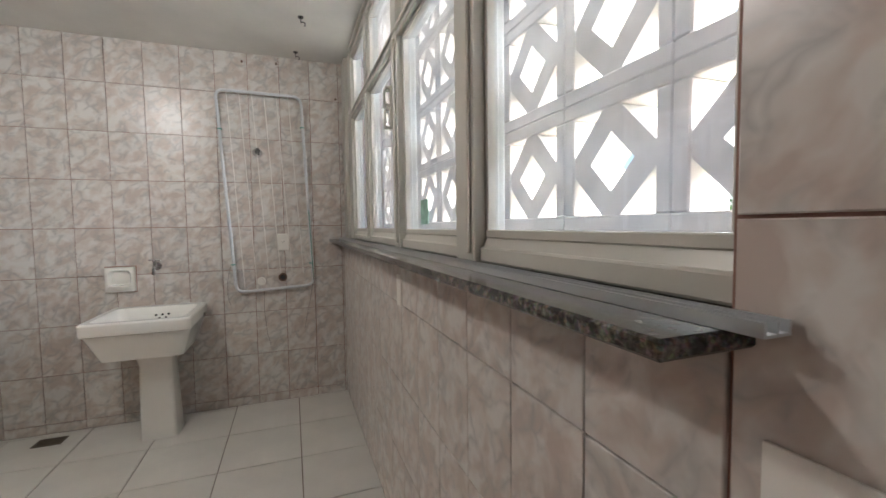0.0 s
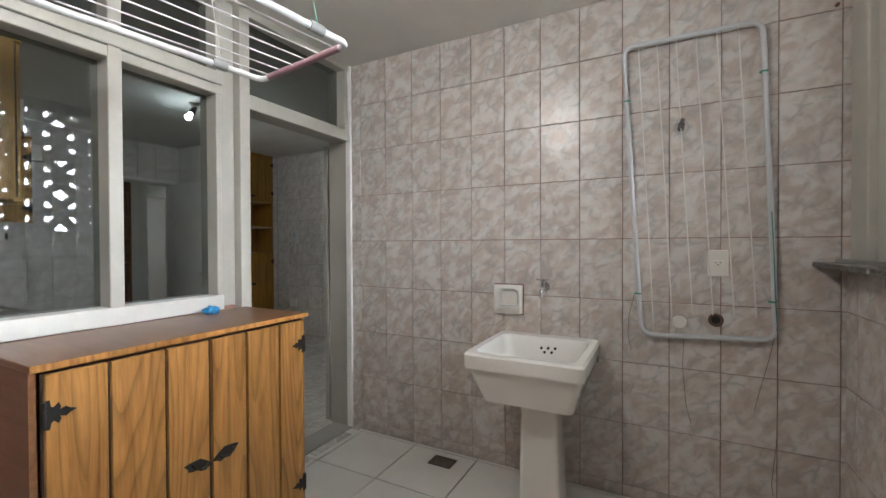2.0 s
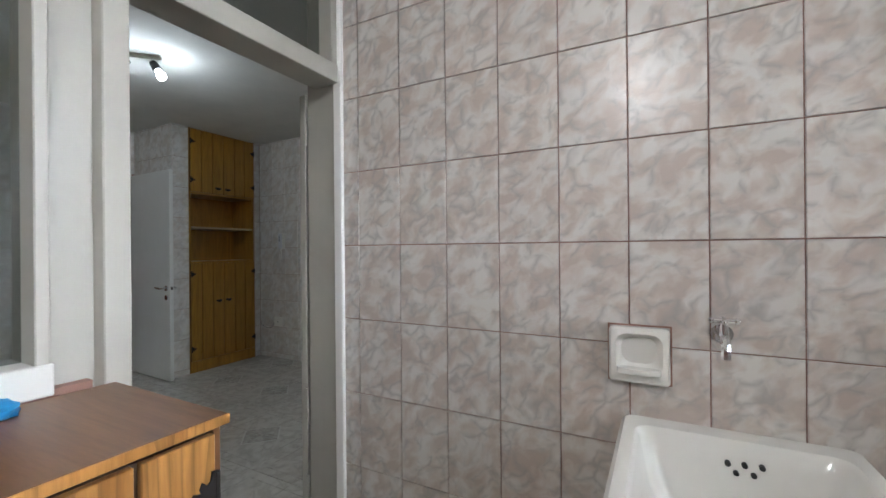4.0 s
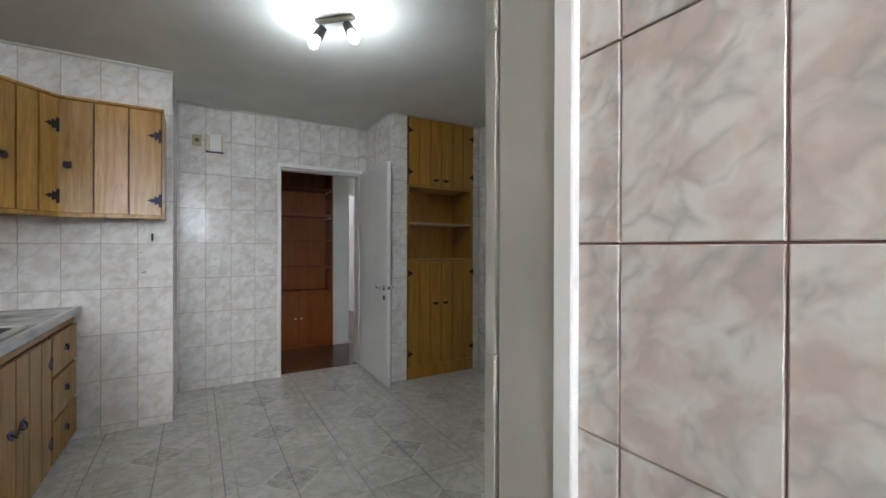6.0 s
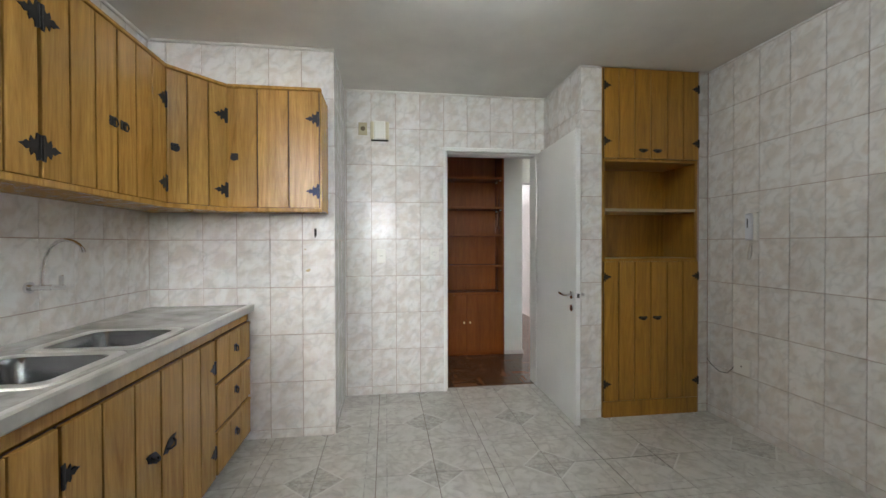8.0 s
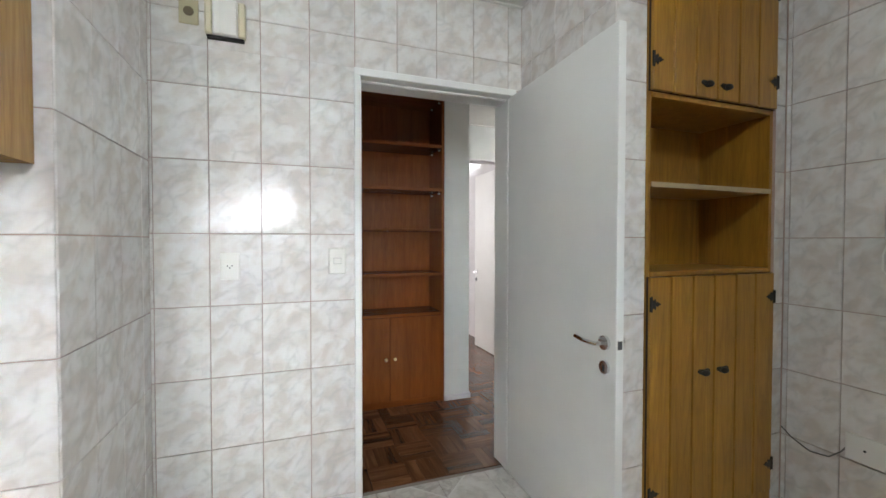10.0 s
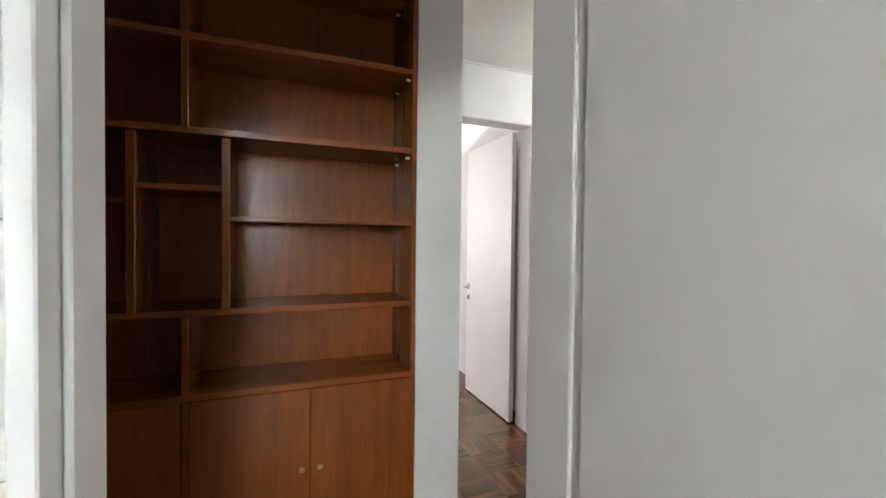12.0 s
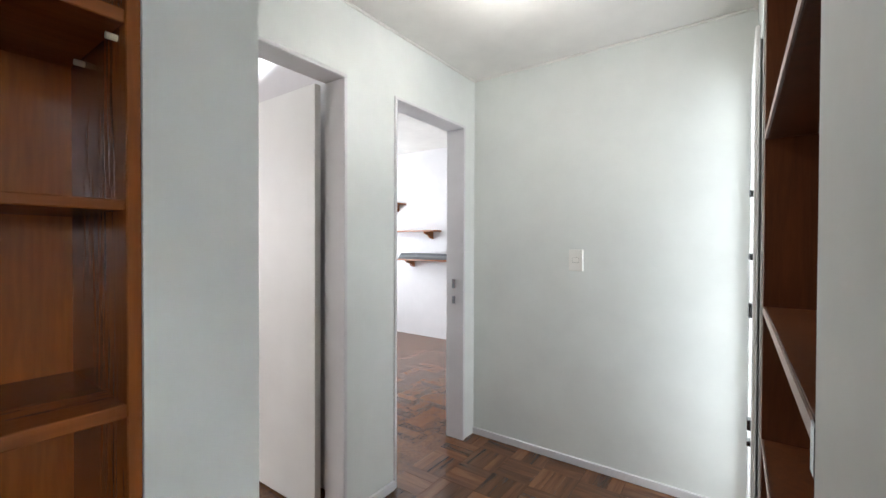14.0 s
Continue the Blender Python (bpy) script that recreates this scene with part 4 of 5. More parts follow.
wall_plate("wall_socket", pose(-0.063, YS, 1.158), 0.078, 0.118, "white plastic wall socket on the tiled laundry wall")
# blank strip on the tiles under the sill
tagged(part("cover_strip", B(XW - 0.006, XW, 1.455, 1.51, 0.965, 1.08, bevel=0.002), M_PLASTIC), "narrow white plastic cover strip on the tiles", "cover strip")
# paper patch low on the wall by the window's end
tagged(part("patch_plate", B(XW - 0.005, XW, -0.05, 0.225, 0.90, 1.076, bevel=0.001), M_PLASTIC), "white blank plate on the tiled wall", "plate")

drain = thing("floor_drain", pose(-1.395, 3.06, 0), "square dark metal floor drain set in white tiles", "drain")
part("rim", boxes([(-0.07, 0.07, -0.05, -0.04, 0, 0.004), (-0.07, 0.07, 0.04, 0.05, 0, 0.004), (-0.07, -0.06, -0.04, 0.04, 0, 0.004), (0.06, 0.07, -0.04, 0.04, 0, 0.004)]), plain("dull_bronze", (0.13, 0.10, 0.075), 0.5, metal=0.6), drain)
part("grating", boxes([(-0.06, 0.06, -0.04 + 0.012 * k, -0.034 + 0.012 * k, 0.0005, 0.003) for k in range(7)]), plain("dull_bronze_bars", (0.11, 0.085, 0.065), 0.5, metal=0.6), drain)

# ceiling drying rack on cords
rack = thing("ceiling_drying_rack", Matrix.Translation((-1.195, 2.035, 1.90)) @ pose(0, 0, 0, 0, 0, -7.5), "white tubular drying rack hung from the laundry ceiling", "drying rack")
M_ENAMEL = plain("white_enamel", (0.74, 0.75, 0.77), 0.3)
RW, RL = 0.495, 1.20
path = []
for cx, cy, a in ((-0.03, -0.03, 0), (-RW + 0.03, -0.03, 90), (-RW + 0.03, -RL + 0.03, 180), (-0.03, -RL + 0.03, 270)):
    path += arc((cx, cy, 0), 0.03, a, a + 90, 5, (X, Y))
part("tube_frame", tube(bmesh.new(), path, 0.011, 10, closed=True), M_ENAMEL, rack, smooth=True)
for k in range(6):
    x = -0.06 - k * (RW - 0.12) / 5
    part("line", tube(bmesh.new(), [(x, -0.002, 0.004), (x, -RL / 2, -0.006), (x, -RL + 0.002, 0.004)], 0.0024, 6), M_ENAMEL, rack)
part("end_sleeve", tube(bmesh.new(), [(-0.04, 0, 0), (-RW + 0.05, 0, 0)], 0.0117, 10), plain("faded_pink_plastic", (0.36, 0.21, 0.25), 0.5), rack, smooth=True)
for x, y in ((0, -0.10), (-RW, -0.14), (0, -RL + 0.1), (-RW, -RL + 0.1)):
    part("sleeve", tube(bmesh.new(), [(x, y, 0), (x, y - 0.05, 0)], 0.0155, 10), plain("grey_clip", (0.35, 0.36, 0.36), 0.5), rack, smooth=True)
    part("cord", tube(bmesh.new(), [(x, y - 0.02, 0.012), (x * 0.85 - 0.03, y - 0.12, CL - 1.90 - 0.002)], 0.0016, 5), M_CORD if x == 0 else M_LINE, rack)
for x, y in ((0.088, 2.55), (0.065, 3.06)):
    ob = thing("ceiling_hook", pose(x, y, CL), "small metal hook in the laundry ceiling", "hook")
    bm = bmesh.new()
    rod(bm, (0, 0, 0), (0, 0, -0.006), 0.016)
    tube(bm, [(0, 0, -0.004), (0, 0, -0.03)] + arc((0.012, 0, -0.04), 0.012, 160, -60, 8, (X, Z)), 0.003, 6)
    part("hook", bm, M_STEEL, ob)

laundry_lamp = thing("laundry_ceiling_lamp", pose(-1.13, 1.38, CL), "round white glass ceiling lamp in the laundry", "ceiling lamp")
bm = bmesh.new()
rod(bm, (0, 0, 0), (0, 0, -0.02), 0.075, sides=24)
part("base", bm, M_WHITE, laundry_lamp, smooth=True)
bm = bmesh.new()
ball(bm, (0, 0, -0.07), 0.05, (1, 1, 1))
part("globe", bm, glow("lit_laundry_globe", (1, 0.97, 0.92), 6.0), laundry_lamp, smooth=True).visible_shadow = False
# rust stains of old wall plugs
for x, z in ((-0.283, 2.40), (-0.065, 2.41), (0.335, 2.20)):
    bm = bmesh.new()
    rod(bm, (x, YS - 0.0005, z), (x, YS - 0.012, z), 0.007, sides=8)
    tagged(part("wall_plug", bm, plain("rusty_plug", (0.12, 0.06, 0.035), 0.9)), "rusty wall plug high in the laundry tiles", "wall plug")

# ---- kitchen things ----
# base cabinet along the counter wall; local x runs away from the laundry
base_cab = thing("base_cabinet", pose(-3.145, 1.95, 0, 0, 0, 180), "honey pine plank base cabinet with iron hinges under the worktop", "cabinet")
part("side", B(0.045, 0.063, 0.0, 0.57, 0.0, 0.83), wood("light_pine_side", (0.64, 0.37, 0.16), (0.74, 0.46, 0.21), 0.45, rings=0.05), base_cab)
part("carcass", boxes([(0.063, 2.095, 0.002, 0.57, 0.06, 0.078), (0.063, 2.095, 0.55, 0.57, 0.078, 0.82), (1.545, 1.56, 0.002, 0.55, 0.078, 0.82), (2.08, 2.095, 0.002, 0.55, 0.078, 0.82)]), M_PINE, base_cab)
part("top_rail", B(0.063, 2.095, -0.004, 0.016, 0.775, 0.83, bevel=0.002), M_PINE, base_cab)
part("plinth", B(0.063, 2.095, 0.04, 0.055, 0.0, 0.06), M_STONE, base_cab)
part("stile", B(0.0635, 0.074, -0.016, 0.0, 0.062, 0.774, bevel=0.001), M_PINE, base_cab)
doors = []
for x0, x1 in ((0.075, 0.535), (0.539, 1.03), (1.034, 1.54)):
    w = (x1 - x0) / 3
    doors.append(plank_door(base_cab, x0, x1, 0.065, 0.77, (x0 + w, x0 + 2 * w), M_PINE))
for z in (0.20, 0.63):
    iron_hinge(doors[0], 0.077, z - 0.02, 1)
    iron_hinge(doors[1], 0.541, z, 1, scale=0.9)
    iron_hinge(doors[2], 1.538, z, -1, scale=0.9)
leaf_pull(doors[0], 0.49, 0.45, 25)
leaf_pull(doors[1], 0.975, 0.46, 25)
leaf_pull(doors[2], 1.09, 0.46, -25)
for z0, z1 in ((0.065, 0.29), (0.305, 0.53), (0.545, 0.77)):
    drawer = part("drawer", B(1.563, 2.077, -0.008, -0.001, z0, z1), M_GROOVE, base_cab)
    for a, b in ((1.563, 1.734), (1.734, 1.905), (1.905, 2.077)):
        part("plank", B(a + 0.002, b - 0.002, -0.021, -0.006, z0 + 0.001, z1 - 0.001, bevel=0.002), M_PINE, drawer)
    part("edge", B(1.563, 2.077, -0.024, -0.0215, z1 - 0.016, z1 - 0.001, bevel=0.001), M_PINE, drawer)
    ring_pull(drawer, 1.82, (z0 + z1) / 2 + 0.01)

# worktop with two sunk bowls
top = thing("worktop", Matrix.Identity(4), "worn grey marble worktop with two steel sink bowls", "worktop")
bowls = [(-4.05, -3.72, 1.56, 1.90), (-4.47, -4.14, 1.56, 1.90)]
bm = bmesh.new()
ZC = 0.87
T0, T1, TY0, TY1 = XPIL + 0.002, -3.203, YL + 0.002, 1.99
for r in ((T0, -4.47, TY0, TY1), (-4.14, -4.05, 1.56, 1.90), (-3.72, T1, TY0, TY1), (-4.47, -3.72, TY0, 1.56), (-4.47, -3.72, 1.90, TY1)):
    box(bm, r[0], r[1], r[2], r[3], ZC - 0.038, ZC)
bmesh.ops.remove_doubles(bm, verts=bm.verts[:], dist=0.0005)
part("slab", bm, M_STONE, top)
part("front_lip", boxes([(T0, T1, TY1 - 0.03, TY1 + 0.004, ZC - 0.0395, ZC + 0.007), (T1 - 0.001, T1 + 0.012, TY0, TY1 + 0.004, ZC - 0.042, ZC + 0.007)], 0.006), M_STONE_EDGE, top)
for x0, x1, y0, y1 in bowls:
    bm = bmesh.new()
    lerp_ring(bm, [rounded(x0 - 0.01, x1 + 0.01, y0 - 0.01, y1 + 0.01, ZC + 0.003, 0.03), rounded(x0 + 0.012, x1 - 0.012, y0 + 0.012, y1 - 0.012, ZC + 0.004, 0.055), rounded(x0 + 0.02, x1 - 0.02, y0 + 0.02, y1 - 0.02, ZC - 0.01, 0.05), rounded(x0 + 0.03, x1 - 0.03, y0 + 0.03, y1 - 0.03, ZC - 0.14, 0.06), rounded(x0 + 0.06, x1 - 0.06, y0 + 0.06, y1 - 0.06, ZC - 0.155, 0.05)], (False, True))
    rim = bmesh.new()
    lerp_ring(rim, [rounded(x0 - c, x1 + c, y0 - c, y1 + c, ZC + z, r) for c, z, r in ((0.034, -0.001, 0.06), (0.030, 0.006, 0.06), (-0.004, 0.007, 0.04), (-0.012, 0.001, 0.05), (-0.014, -0.014, 0.05))], (False, False))
    part("bowl_rim", rim, M_STONE_EDGE, top, "pale raised stone rim round the bowl", smooth=True)
    bowl = part("bowl", bm, M_STEEL, top, "stainless steel sink bowl", smooth=True)
    bm = bmesh.new()
    rod(bm, ((x0 + x1) / 2, (y0 + y1) / 2, ZC - 0.156), ((x0 + x1) / 2, (y0 + y1) / 2, ZC - 0.15), 0.04, sides=20)
    part("drain", bm, M_CHROME, bowl)


def wall_tap(x, z, label, neck, thick, reach):
    """A tap that stands straight out from the wall; neck is its spout as (out, up)."""
    ob = thing("kitchen_tap", pose(x, YL, z), label, "tap")
    bm = bmesh.new()
    rod(bm, (0, 0, 0), (0, 0.012, 0), thick * 1.9, sides=20)
    part("rose", bm, M_CHROME, ob, smooth=True)
    bm = bmesh.new()
    rod(bm, (0, 0.008, 0), (0, reach - 0.045, 0), thick)
    rod(bm, (0, neck[0][0], -0.012), (0, neck[0][0], neck[0][1]), thick * 0.95, thick * 0.8)
    part("body", bm, M_CHROME, ob, smooth=True)
    bm = bmesh.new()
    tube(bm, [(0, y, u) for y, u in neck], thick * 0.55, 10)
    (y, u), (y2, u2) = neck[-1], neck[-2]
    rod(bm, (0, y2, u2), (0, y + 0.3 * (y - y2), u + 0.3 * (u - u2)), thick * 0.75)
    part("spout", bm, M_CHROME, ob, smooth=True)
    return ob


tap = wall_tap(-3.914, 1.09, "chrome wall-mounted kitchen tap with angled spout over the bowl",
               ((0.060, 0.02), (0.060, 0.055), (0.072, 0.080), (0.102, 0.113), (0.132, 0.146), (0.150, 0.160), (0.170, 0.162), (0.188, 0.150), (0.196, 0.135), (0.200, 0.122)), 0.018, 0.155)
bm = bmesh.new()
rod(bm, (0, 0.108, 0), (0, 0.150, 0), 0.019, 0.017, sides=8)
rod(bm, (0, 0.150, 0), (0, 0.156, 0), 0.015)
part("handle", bm, M_CHROME, tap, smooth=False)
tap = wall_tap(-4.366, 1.08, "slim chrome filter tap with swan neck over the bowl",
               ((0.054, 0.01), (0.055, 0.06), (0.062, 0.115), (0.082, 0.162), (0.112, 0.190), (0.142, 0.197), (0.172, 0.190), (0.194, 0.175), (0.204, 0.160), (0.207, 0.148)), 0.0125, 0.135)
bm = bmesh.new()
rod(bm, (0, 0.088, 0), (0, 0.135, 0), 0.011)
box(bm, -0.006, 0.006, 0.117, 0.131, 0.0, 0.05, 0.002)
part("handle", bm, M_CHROME, tap, smooth=False)
wall_plate("wall_socket", pose(-3.695, YL, 1.147, 0, 0, 180), 0.085, 0.13, "white plastic wall socket above the worktop")

# wall cabinets
UZ, UH = 1.455, 0.70


def upper(m, w, cuts, label, body=None, hinges=(), pulls=(), h=UH, depth=0.34, trim=True):
    ob = thing("wall_cabinet", m, label, "cabinet", group="kitchen wall cabinets")
    part("body", body or B(0.002, w - 0.002, 0, depth, 0, h), M_PINE, ob)
    if trim:
        part("bottom_trim", B(0.0, w, -0.026, 0.01, -0.012, 0.012, bevel=0.003), M_PINE, ob)
        part("top_trim", B(0.0, w, -0.026, 0.01, h - 0.006, h + 0.01, bevel=0.003), M_PINE, ob)
    for x0, x1, c in cuts:
        d = plank_door(ob, x0, x1, 0.014, h - 0.01, c, M_PINE)
        for hx, way in hinges:
            if abs(hx - (x0 if way > 0 else x1)) < 0.02:
                for z in (0.11, h - 0.17):
                    iron_hinge(d, hx, z, way, scale=1.1)
        for px in pulls:
            if x0 < px < x1:
                ring_pull(d, px, 0.30)
    return ob


W = 0.385
for k in range(2):
    c = [(0.004, W - 0.002, (W / 3, 2 * W / 3)), (W + 0.002, 2 * W - 0.004, (W + W / 3, W + 2 * W / 3))]
    upper(pose(-4.714 + 2 * W * (2 - k), 1.72, UZ, 0, 0, 180), 2 * W, c, "honey pine plank wall cabinet with iron hinges and ring pulls", hinges=((0.006, 1), (2 * W - 0.006, -1)), pulls=(W - 0.035, W + 0.035))
upper(pose(-4.714 + 2 * W * 2 + 0.37, 1.72, UZ, 0, 0, 180), 0.368, [(0.004, 0.364, (0.122, 0.243))], "single honey pine plank wall cabinet at the end of the row", hinges=((0.362, -1),), pulls=(0.04,))
# the angled corner cabinet
p, q = Vector((-4.716, 1.72)), Vector((-4.965, 1.93))
d = q - p
w = d.length
m = pose(p.x, p.y, UZ, 0, 0, math.degrees(math.atan2(d.y, d.x)))
inv = m.inverted()
outline = [inv @ Vector((x, y, UZ)) for x, y in ((-4.716, 1.72), (-4.716, YL + 0.004), (XPIL + 0.002, YL + 0.004), (XPIL + 0.002, 1.93), (-4.965, 1.93))]
corner = upper(m, w, [(0.004, w - 0.004, (w / 3, 2 * w / 3))], "angled honey pine corner wall cabinet", body=slab(bmesh.new(), [(v.x, v.y) for v in outline], 0, UH), hinges=((w - 0.006, -1),), pulls=(0.045,))
upper(pose(-4.967, 1.932, UZ, 0, 0, 90), 0.528, [(0.004, 0.516, (0.172, 0.344))], "honey pine plank wall cabinet fixed to the tiled pillar", hinges=((0.514, -1),), pulls=(0.05,), depth=0.275)

# tall built-in cabinet
tall = thing("tall_cabinet", pose(XPIL, 4.372, 0, 0, 0, 90), "amber pine tall cabinet with plank doors and two open shelves", "cabinet")
TWD, TD = 0.752, 0.36
part("side", B(0, 0.02, 0, TD, 0, 2.525), M_PINE_DARK, tall)
part("side", B(TWD - 0.02, TWD, 0, TD, 0, 2.525), M_PINE_DARK, tall)
part("back", B(0.02, TWD - 0.02, TD - 0.012, TD, 0.0, 2.525), M_PINE_DARK, tall)
for z0, z1, n in ((1.848, 1.868, "shelf"), (1.49, 1.508, "shelf"), (1.128, 1.148, "shelf"), (2.50, 2.525, "top"), (0.10, 0.118, "bottom")):
    part(n, B(0.02, TWD - 0.02, -0.004 if n == "shelf" else 0, TD - 0.012, z0, z1, bevel=0.002), M_PINE_DARK, tall)
part("shelf_front", B(0.02, TWD - 0.02, -0.008, -0.0045, 1.489, 1.509), plain("pale_shelf_edge", (0.45, 0.36, 0.22), 0.4), tall)
part("plinth", B(0.0, TWD, -0.012, -0.0005, 0.0, 0.115, bevel=0.002), M_PINE_DARK, tall)
c0, c1 = (0.118, 0.24), (0.497, 0.621)
for z0, z1, zk, hs in ((0.12, 1.126, 0.718, (0.245, 1.017)), (1.870, 2.515, 1.93, (1.99, 2.387))):
    da = plank_door(tall, 0.004, 0.366, z0, z1, c0, M_PINE_DARK)
    db = plank_door(tall, 0.366, 0.748, z0, z1, c1, M_PINE_DARK)
    for z in hs:
        iron_hinge(da, 0.006, z, 1, scale=0.8)
        iron_hinge(db, 0.746, z, -1, scale=0.8)
    for dd, x in ((da, 0.304), (db, 0.416)):
        bm = bmesh.new()
        slab(bm, [(x + 0.036 * math.cos(a), zk + 0.013 * math.sin(a) * (1 + 0.3 * math.sin(3 * a))) for a in (2 * math.pi * k / 16 for k in range(16))], 0.0205, 0.024, FRONT)
        ball(bm, (x, -0.033, zk - 0.004), 0.016, (1.3, 0.8, 0.8))
        part("knob", bm, M_IRON, dd, smooth=True)
tagged(part("cabinet_trim", B(XPIL - 0.004, XPIL + 0.008, 5.1235, 5.132, 0, CK - 0.001), plain("pink_trim", (0.42, 0.30, 0.25), 0.5)), "narrow pinkish edge strip beside the tall cabinet", "trim", kind="structure")

# plates and boxes on the door wall
wall_plate("wall_socket", pose(XK, 2.789, 1.16, 0, 0, 90), 0.075, 0.115, "white plastic wall socket on the kitchen wall")
wall_plate("light_switch", pose(XK, 3.235, 1.177, 0, 0, 90), 0.078, 0.12, "white plastic light switch beside the kitchen door", "switch")
bell = thing("door_chime", pose(XK, 2.783, 2.19, 0, 0, 90), "cream and white plastic door chime high on the wall", "chime")
M_CREAM = plain("aged_cream_plastic", (0.62, 0.56, 0.40), 0.45)
part("side_strip", B(-0.076, -0.048, -0.04, 0, -0.068, 0.078, bevel=0.006), M_CREAM, bell)
part("side_strip", B(0.048, 0.076, -0.04, 0, -0.068, 0.078, bevel=0.006), M_CREAM, bell)
part("cover", B(-0.047, 0.047, -0.046, 0, -0.07, 0.08, bevel=0.006), M_PLASTIC, bell)
part("base_edge", B(-0.07, 0.07, -0.034, 0, -0.078, -0.071, bevel=0.002), M_IRON, bell)
old = thing("old_socket", pose(XK, 2.645, 2.212, 0, 0, 90), "yellowed square socket with round insert high on the wall", "socket")
part("plate", B(-0.036, 0.036, -0.007, 0, -0.052, 0.052, bevel=0.003), plain("yellowed_plastic", (0.46, 0.40, 0.25), 0.5), old)
bm = bmesh.new()
rod(bm, (0, -0.006, 0), (0, -0.0095, 0), 0.019, sides=18)
part("insert", bm, plain("brown_insert", (0.15, 0.11, 0.06), 0.5), old)
hook = thing("tile_hook", pose(XPIL, 2.375, 1.33, 0, 0, 90), "small rusty hook on the tiled pillar", "hook")
bm = bmesh.new()
box(bm, -0.007, 0.007, -0.006, 0, -0.02, 0.03, bevel=0.002)
tube(bm, [(0, -0.004, 0.01), (0, -0.02, 0.0), (0, -0.022, -0.02), (0, -0.012, -0.028)], 0.003, 6)
part("hook", bm, M_IRON, hook)

for y, z, r in ((2.325, 1.085, 0.010), (2.335, 1.093, 0.006), (2.31, 1.225, 0.005)):
    bm = bmesh.new()
    ball(bm, (XPIL, y, z), r, (0.12, 1.4, 0.8))
    tagged(part("filler_spot", bm, plain("yellowed_filler", (0.50, 0.40, 0.24), 0.8)), "small yellowed filler spot on the pillar tiles", "filler spot")

# entry phone and its cable
phone = thing("entry_phone", pose(-4.845, YR, 1.36), "white plastic wall entry phone with coiled cord", "phone")
part("base", B(-0.036, 0.036, -0.03, 0, -0.09, 0.095, bevel=0.008), M_PLASTIC, phone)
part("handset", boxes([(-0.026, 0.026, -0.055, -0.031, -0.085, 0.09)], 0.009), plain("cool_white_plastic", (0.70, 0.71, 0.75), 0.35), phone)
part("slot", B(-0.004, 0.004, -0.0565, -0.0545, -0.005, 0.055), M_DARK, phone)
bm = bmesh.new()
tube(bm, [(-0.006 + 0.004 * math.sin(k * 2.0), -0.02 + 0.004 * math.cos(k * 2.0), -0.09 - 0.0022 * k) for k in range(40)] + [(-0.02, -0.015, -0.20), (-0.035, -0.012, -0.215), (-0.045, -0.012, -0.20), (-0.045, -0.01, -0.14), (-0.03, -0.01, -0.09)], 0.0035, 6)
part("cord", bm, M_PLASTIC, phone)
tagged(part("blank_plate", B(-0.065, 0.065, -0.013, 0, -0.055, 0.055, bevel=0.003), M_PLASTIC), "white blank wall plate with a small hole", "wall plate").matrix_world = pose(-4.93, YR, 0.425)
bm = bmesh.new()
rod(bm, (-4.93, YR - 0.0125, 0.425), (-4.93, YR - 0.0145, 0.425), 0.005, sides=10)
tagged(part("plate_screw", bm, M_IRON), "dark screw in the blank plate", "screw")
bm = bmesh.new()
tube(bm, [(-5.235, YR - 0.009, 0.40), (-5.19, YR - 0.009, 0.365), (-5.12, YR - 0.009, 0.335), (-5.05, YR - 0.009, 0.345), (-5.01, YR - 0.009, 0.385), (-4.99, YR - 0.009, 0.415)], 0.003, 6)
tagged(part("loose_cable", bm, plain("grey_cable", (0.16, 0.15, 0.14), 0.5)), "thin grey cable sagging along the tiles", "cable")

# ceiling spot light
spot = thing("ceiling_spotlight", pose(-3.945, 3.30, CK), "two-lamp ceiling spotlight with lit bulbs on a beige bar", "ceiling lamp")
m = pose(0, 0, 0, 0, 0, 45)
bm = bmesh.new()
box(bm, -0.115, 0.115, -0.022, 0.022, -0.018, 0, bevel=0.005)
part("bar", bm, plain("beige_metal", (0.24, 0.21, 0.16), 0.4), spot).matrix_local = m
for s in (-1, 1):
    bx, by = s * 0.07 * 0.707, s * 0.07 * 0.707
    bm = bmesh.new()
    rod(bm, (bx, by, -0.02), (bx, by, -0.05), 0.007)
    arm = part("arm", bm, M_CHROME, spot)
    bm = bmesh.new()
    tip = BULB_TIPS[s]
    a = Vector((bx, by, -0.045))
    rod(bm, a, a + tip * 0.062, 0.022, 0.029, 18)
    head = part("head", bm, M_IRON, spot, smooth=True)
    bm = bmesh.new()
    ball(bm, a + tip * 0.105, 0.028, (1, 1, 1.05))
    rod(bm, a + tip * 0.055, a + tip * 0.09, 0.017, 0.022, 12)
    part("bulb", bm, M_BULB, head, "lit white bulb", smooth=True).visible_shadow = False
# plaster bead where wall and ceiling meet
for n, r in (("cornice", (XPIL, XP1, YL, YL + 0.018, CK - 0.02, CK)), ("cornice", (XPIL - 0.002, XPIL + 0.016, YL + 0.018, 2.497, CK - 0.018, CK))):
    tagged(part(n, B(*r, bevel=0.004), M_PLASTER), "white plaster bead under the kitchen ceiling", "cornice", kind="structure")
tagged(part("cornice", B(XK - 0.002, XK + 0.014, 2.513, 4.21, CK - 0.014, CK, bevel=0.003), M_PLASTER), "white plaster bead over the kitchen door wall", "cornice", kind="structure")

